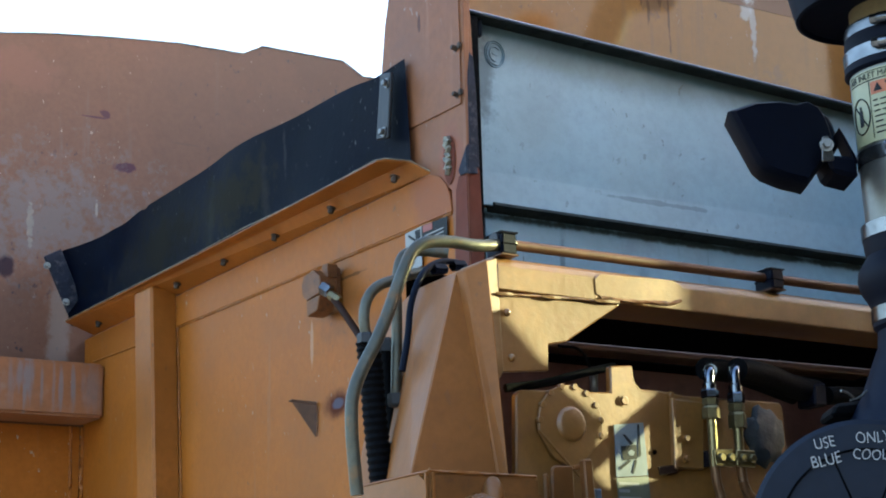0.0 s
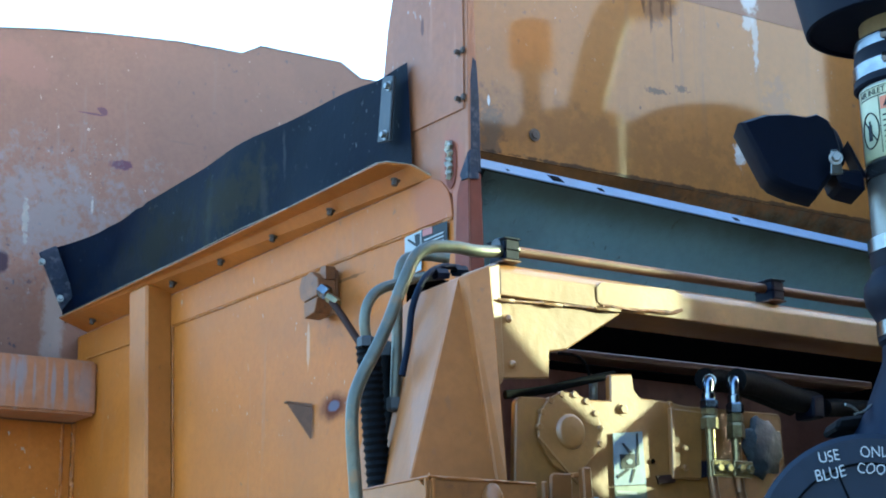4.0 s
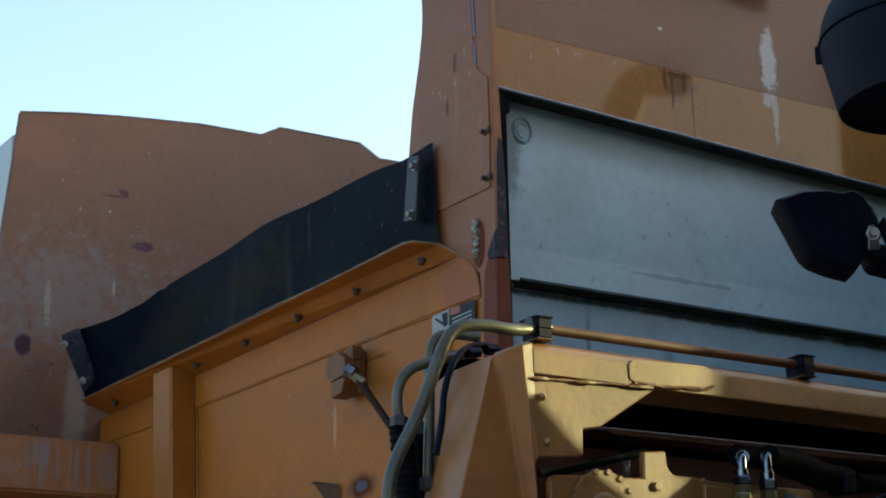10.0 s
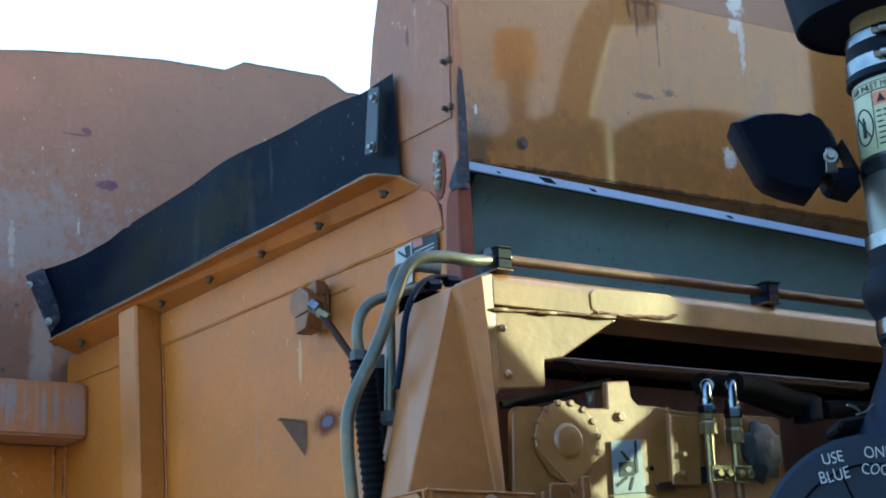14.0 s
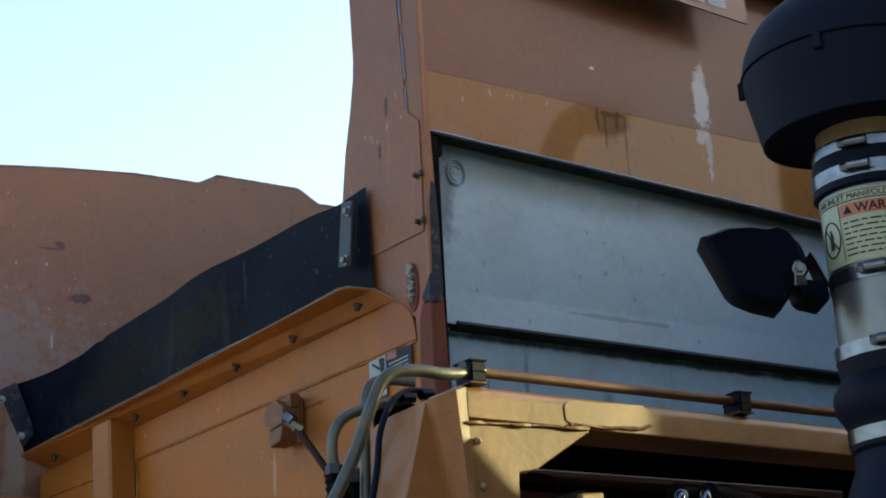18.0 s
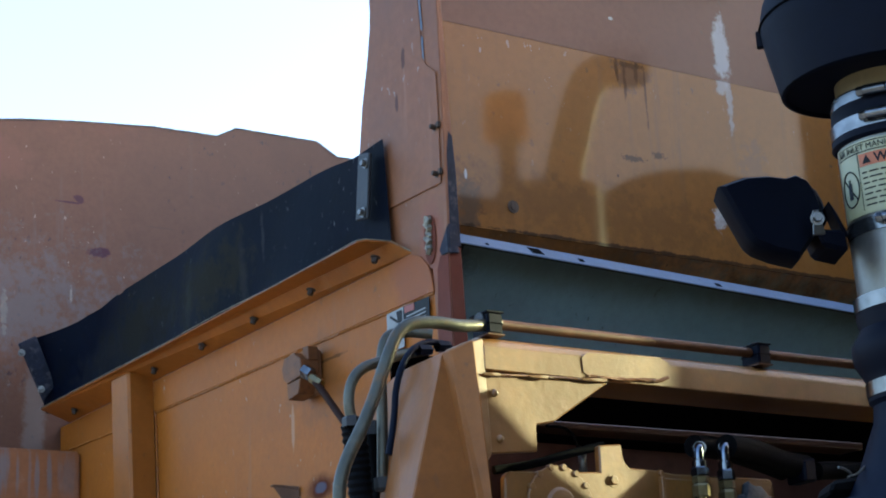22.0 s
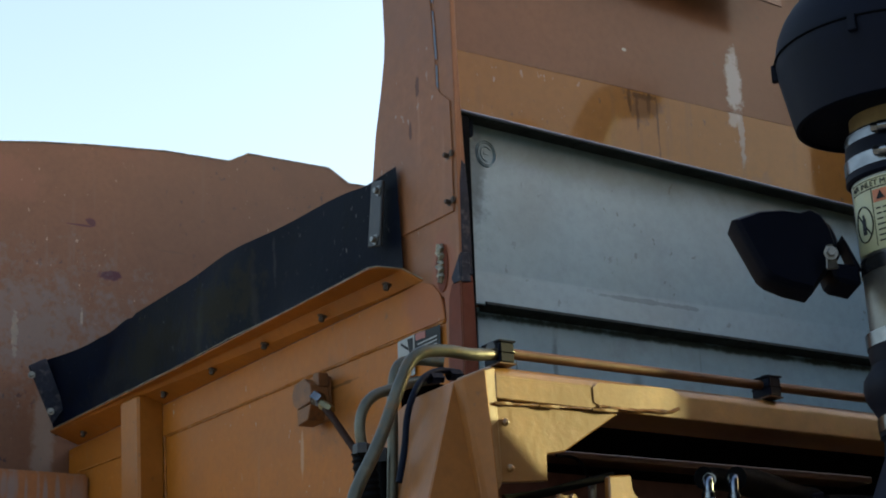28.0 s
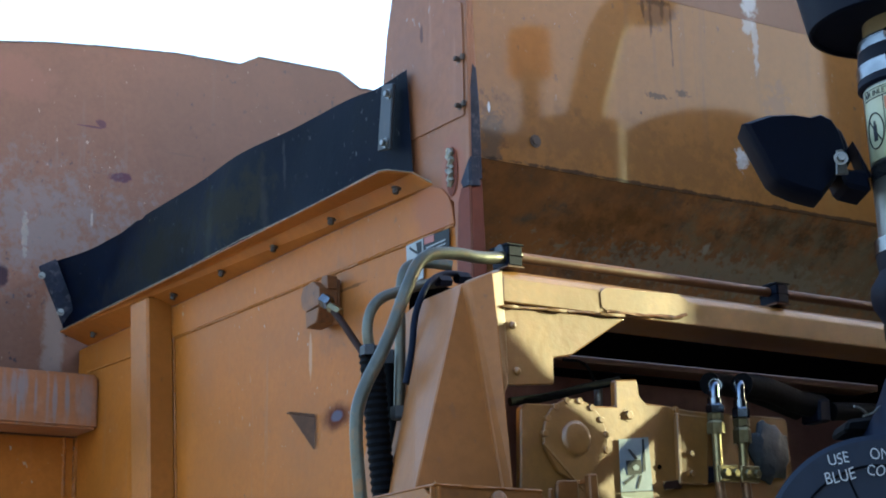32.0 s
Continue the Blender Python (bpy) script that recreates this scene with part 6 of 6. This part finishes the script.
# ---- air filter housing ----
CC = Vector((-0.239, -1.05, 1.748))
FACE = Vector((-0.69, -0.72, -0.04)).normalized()
can = thing("air_filter_housing", (CC.x, CC.y, 1.62), "slate blue plastic air filter housing with white handwriting", "air filter")
CRR = 0.112
def face_pt(u, v, w):
    s = Vector((0.72, -0.69, 0.0))
    t = s.cross(FACE)
    return CC + s * u + (t if t.z > 0 else -t) * v + FACE * w
part("drum", turned(CC - FACE * 0.3, FACE, [(0, CRR - 0.006), (0.29, CRR - 0.004)], 56), bluecone, can, smooth=True)
part("end_cover", turned(CC - FACE * 0.012, FACE, [(0, CRR - 0.002), (0.002, CRR), (0.006, CRR), (0.011, CRR - 0.005), (0.0115, 0.084), (0.0095, 0.082), (0.0095, 0.002)], 64), cover_mat, can, "round slate blue end cover", True)
for r in (0.083, 0.035):
    part("groove_ring", tube([face_pt(r * math.cos(a), r * math.sin(a), -0.002 if r < 0.05 else -0.0008) for a in (2 * math.pi * i / 64 for i in range(65))], 0.0012, 6, 0), groove, can)
part("centre_disc", turned(CC - FACE * 0.004, FACE, [(0, 0.034), (0.003, 0.034), (0.0035, 0.032)], 40), cover_mat, can, smooth=True)
for d in range(20, 380, 45):
    a = radians(d)
    part("groove", rod(face_pt(0.036 * math.cos(a), 0.036 * math.sin(a), -0.0022), face_pt(0.082 * math.cos(a), 0.082 * math.sin(a), -0.0022), 0.0011, 6), groove, can)
def scrawl(words, size, u0, v0, tilt, bend=0.0):
    c, s = math.cos(radians(tilt)), math.sin(radians(tilt))
    def place(u, v, w):
        v2 = v + bend * u * u + 0.0006 * math.sin(u * 400)
        u = u * 0.8
        return face_pt(u0 + u * c - v2 * s, v0 + u * s + v2 * c, w + 0.0008)
    lettering(words, size, place, can, "handwriting", chalk, "white handwritten words", 0.0003, -0.0001)
scrawl("USE", 0.0155, -0.044, 0.084, 9)
scrawl("ONLY", 0.0155, -0.005, 0.0885, 0)
scrawl("BLUE", 0.0165, -0.048, 0.066, 10)
scrawl("COOLANT", 0.0145, -0.009, 0.0735, -4)
part("wire_clip", tube([(-0.21, -1, 1.898), (-0.201, -1, 1.897), (-0.193, -1, 1.892)], 0.0012, 6, 2), bolt_mat, can, "thin wire clip")
part("wire_clip", tube([(-0.198, -1, 1.889), (-0.183, -1, 1.893), (-0.175, -1, 1.9), (-0.166, -1, 1.902)], 0.0012, 6, 2), bolt_mat, can)
part("top_boss", slab([(-0.207, -0.98, 1.875), (-0.199, -0.98, 1.889), (-0.125, -0.98, 1.901), (-0.093, -0.98, 1.881)], (0.03, 0.05, 0), 0.004), blackhose, can)

# unseen hose added so that its shadow crosses the valve plate
t = thing("shade_hose", (0.6, -0.6, 1.97), "unseen thick black hose added to cast a band of shade", "hose", "hoses")
part("hose", tube([(0.6, -0.660, 1.995), (0.6, -0.647, 2.017), (0.6, -0.530, 2.19), (0.7, -0.5, 2.26), (0.95, -0.52, 2.33), (1.2, -0.6, 2.36)], 0.009, 14, 2), blackhose, t)
# unseen plate added; its edge follows the shadow line wanted on the valves
guard = thing("shade_plate", (0.6, -0.62, 1.7), "unseen dark plate cut to cast shade on the valve bank", "guard plate")
edge = [(-0.686, 2.276), (-0.665, 2.202), (-0.648, 2.173), (-0.635, 2.143), (-0.622, 2.108), (-0.626, 2.082), (-0.619, 2.044), (-0.612, 2.02), (-0.595, 2.014), (-0.572, 2.019), (-0.53, 1.989), (-0.53, 1.5), (-0.78, 1.5), (-0.78, 2.34)]
part("plate", slab([(0.6, y, z) for y, z in edge], (0.004, 0, 0), 0), brownplate, guard)


# ---- movement ----
BEND, PY = 2.475, 0.03
SLOPE = radians(45)
# height of the panel's top edge along its track over the bend, by time
FIRST_STROKE = [(0.0, 0.248), (0.2, 0.208), (0.4, 0.164), (0.6, 0.118), (0.8, 0.074), (1.0, 0.026), (1.2, -0.024), (1.4, -0.082), (1.6, -0.154), (1.8, -0.225), (2.2, -0.31), (2.6, -0.33), (3.0, -0.31), (3.3, -0.23), (3.6, -0.112), (3.8, -0.055), (4.0, -0.01), (4.2, 0.026), (4.5, 0.094), (5.0, 0.205), (5.5, 0.315), (6.0, 0.425), (6.5, 0.51), (7.0, 0.57), (7.5, 0.645), (8.0, 0.684)]
SECOND_STROKE = [(8.5, 0.61), (9.0, 0.488), (9.5, 0.36), (10.0, 0.262), (10.5, 0.144), (11.0, 0.024), (11.25, -0.045), (11.5, -0.128), (11.8, -0.23), (12.2, -0.31), (12.6, -0.33), (13.0, -0.29), (13.25, -0.21), (13.5, -0.124), (13.75, -0.055), (14.0, 0.002), (14.5, 0.098), (15.0, 0.196), (15.5, 0.29), (16.1, 0.395), (16.6, 0.44)]
THIRD_STROKE = [(17.0, 0.425), (17.5, 0.356), (18.0, 0.262), (18.5, 0.146), (19.0, 0.024), (19.25, -0.04), (19.5, -0.114), (19.8, -0.22), (20.2, -0.31), (20.6, -0.33), (21.0, -0.29), (21.25, -0.22), (21.5, -0.144), (21.75, -0.07), (22.0, -0.012), (22.5, 0.094), (23.0, 0.19), (23.5, 0.27), (24.0, 0.345), (24.5, 0.455), (25.0, 0.565), (25.5, 0.655), (26.0, 0.682)]
FOURTH_STROKE = [(26.5, 0.622), (27.0, 0.496), (27.5, 0.372), (28.0, 0.262), (28.3, 0.194), (28.6, 0.128), (29.0, 0.03), (29.3, -0.04), (29.6, -0.13), (29.9, -0.23), (30.3, -0.31), (30.8, -0.33), (32.0, -0.33)]
TRACK = FIRST_STROKE + SECOND_STROKE + THIRD_STROKE + FOURTH_STROKE


def tilt_at(u):
    """How far the panel leans, in degrees: upright above the bend, along the slope below it."""
    k = min(1.0, max(0.0, (0.2 - u) / 0.17))
    return 40.0 * k ** 2


def motions():
    upper_rows, lower_rows = [], []
    for t, u in TRACK:
        y, z = (PY, BEND + u) if u >= 0 else (PY - u * math.sin(SLOPE), BEND + u * math.cos(SLOPE))
        a = tilt_at(u)
        z -= 0.01 + 0.004 * a / 40
        upper_rows.append((t, pose(0, y, z, a)))
        r = L1 + L2 + 0.026
        fy, fz = y + r * math.sin(radians(a)), z - r * math.cos(radians(a))
        lower_rows.append((t, pose(0, fy + 0.028, fz, max(a, tilt_at(fz - BEND)))))
    # the beacon's lamp turns once past the hopper wall at each flash
    spins = [(0.0, 180)]
    for turn, flash_time in ((0, 15.0), (360, 28.0)):
        spins += [(flash_time + 0.1 * k, 360 + turn + 45 * k) for k in range(-4, 5)]
    walk(turning_lamp, [(t, pose(0, 0, 0.205, 0, 0, d)) for t, d in spins + [(32.0, 900)]])
    walk(upper, upper_rows)
    walk(lower, lower_rows)


motions()
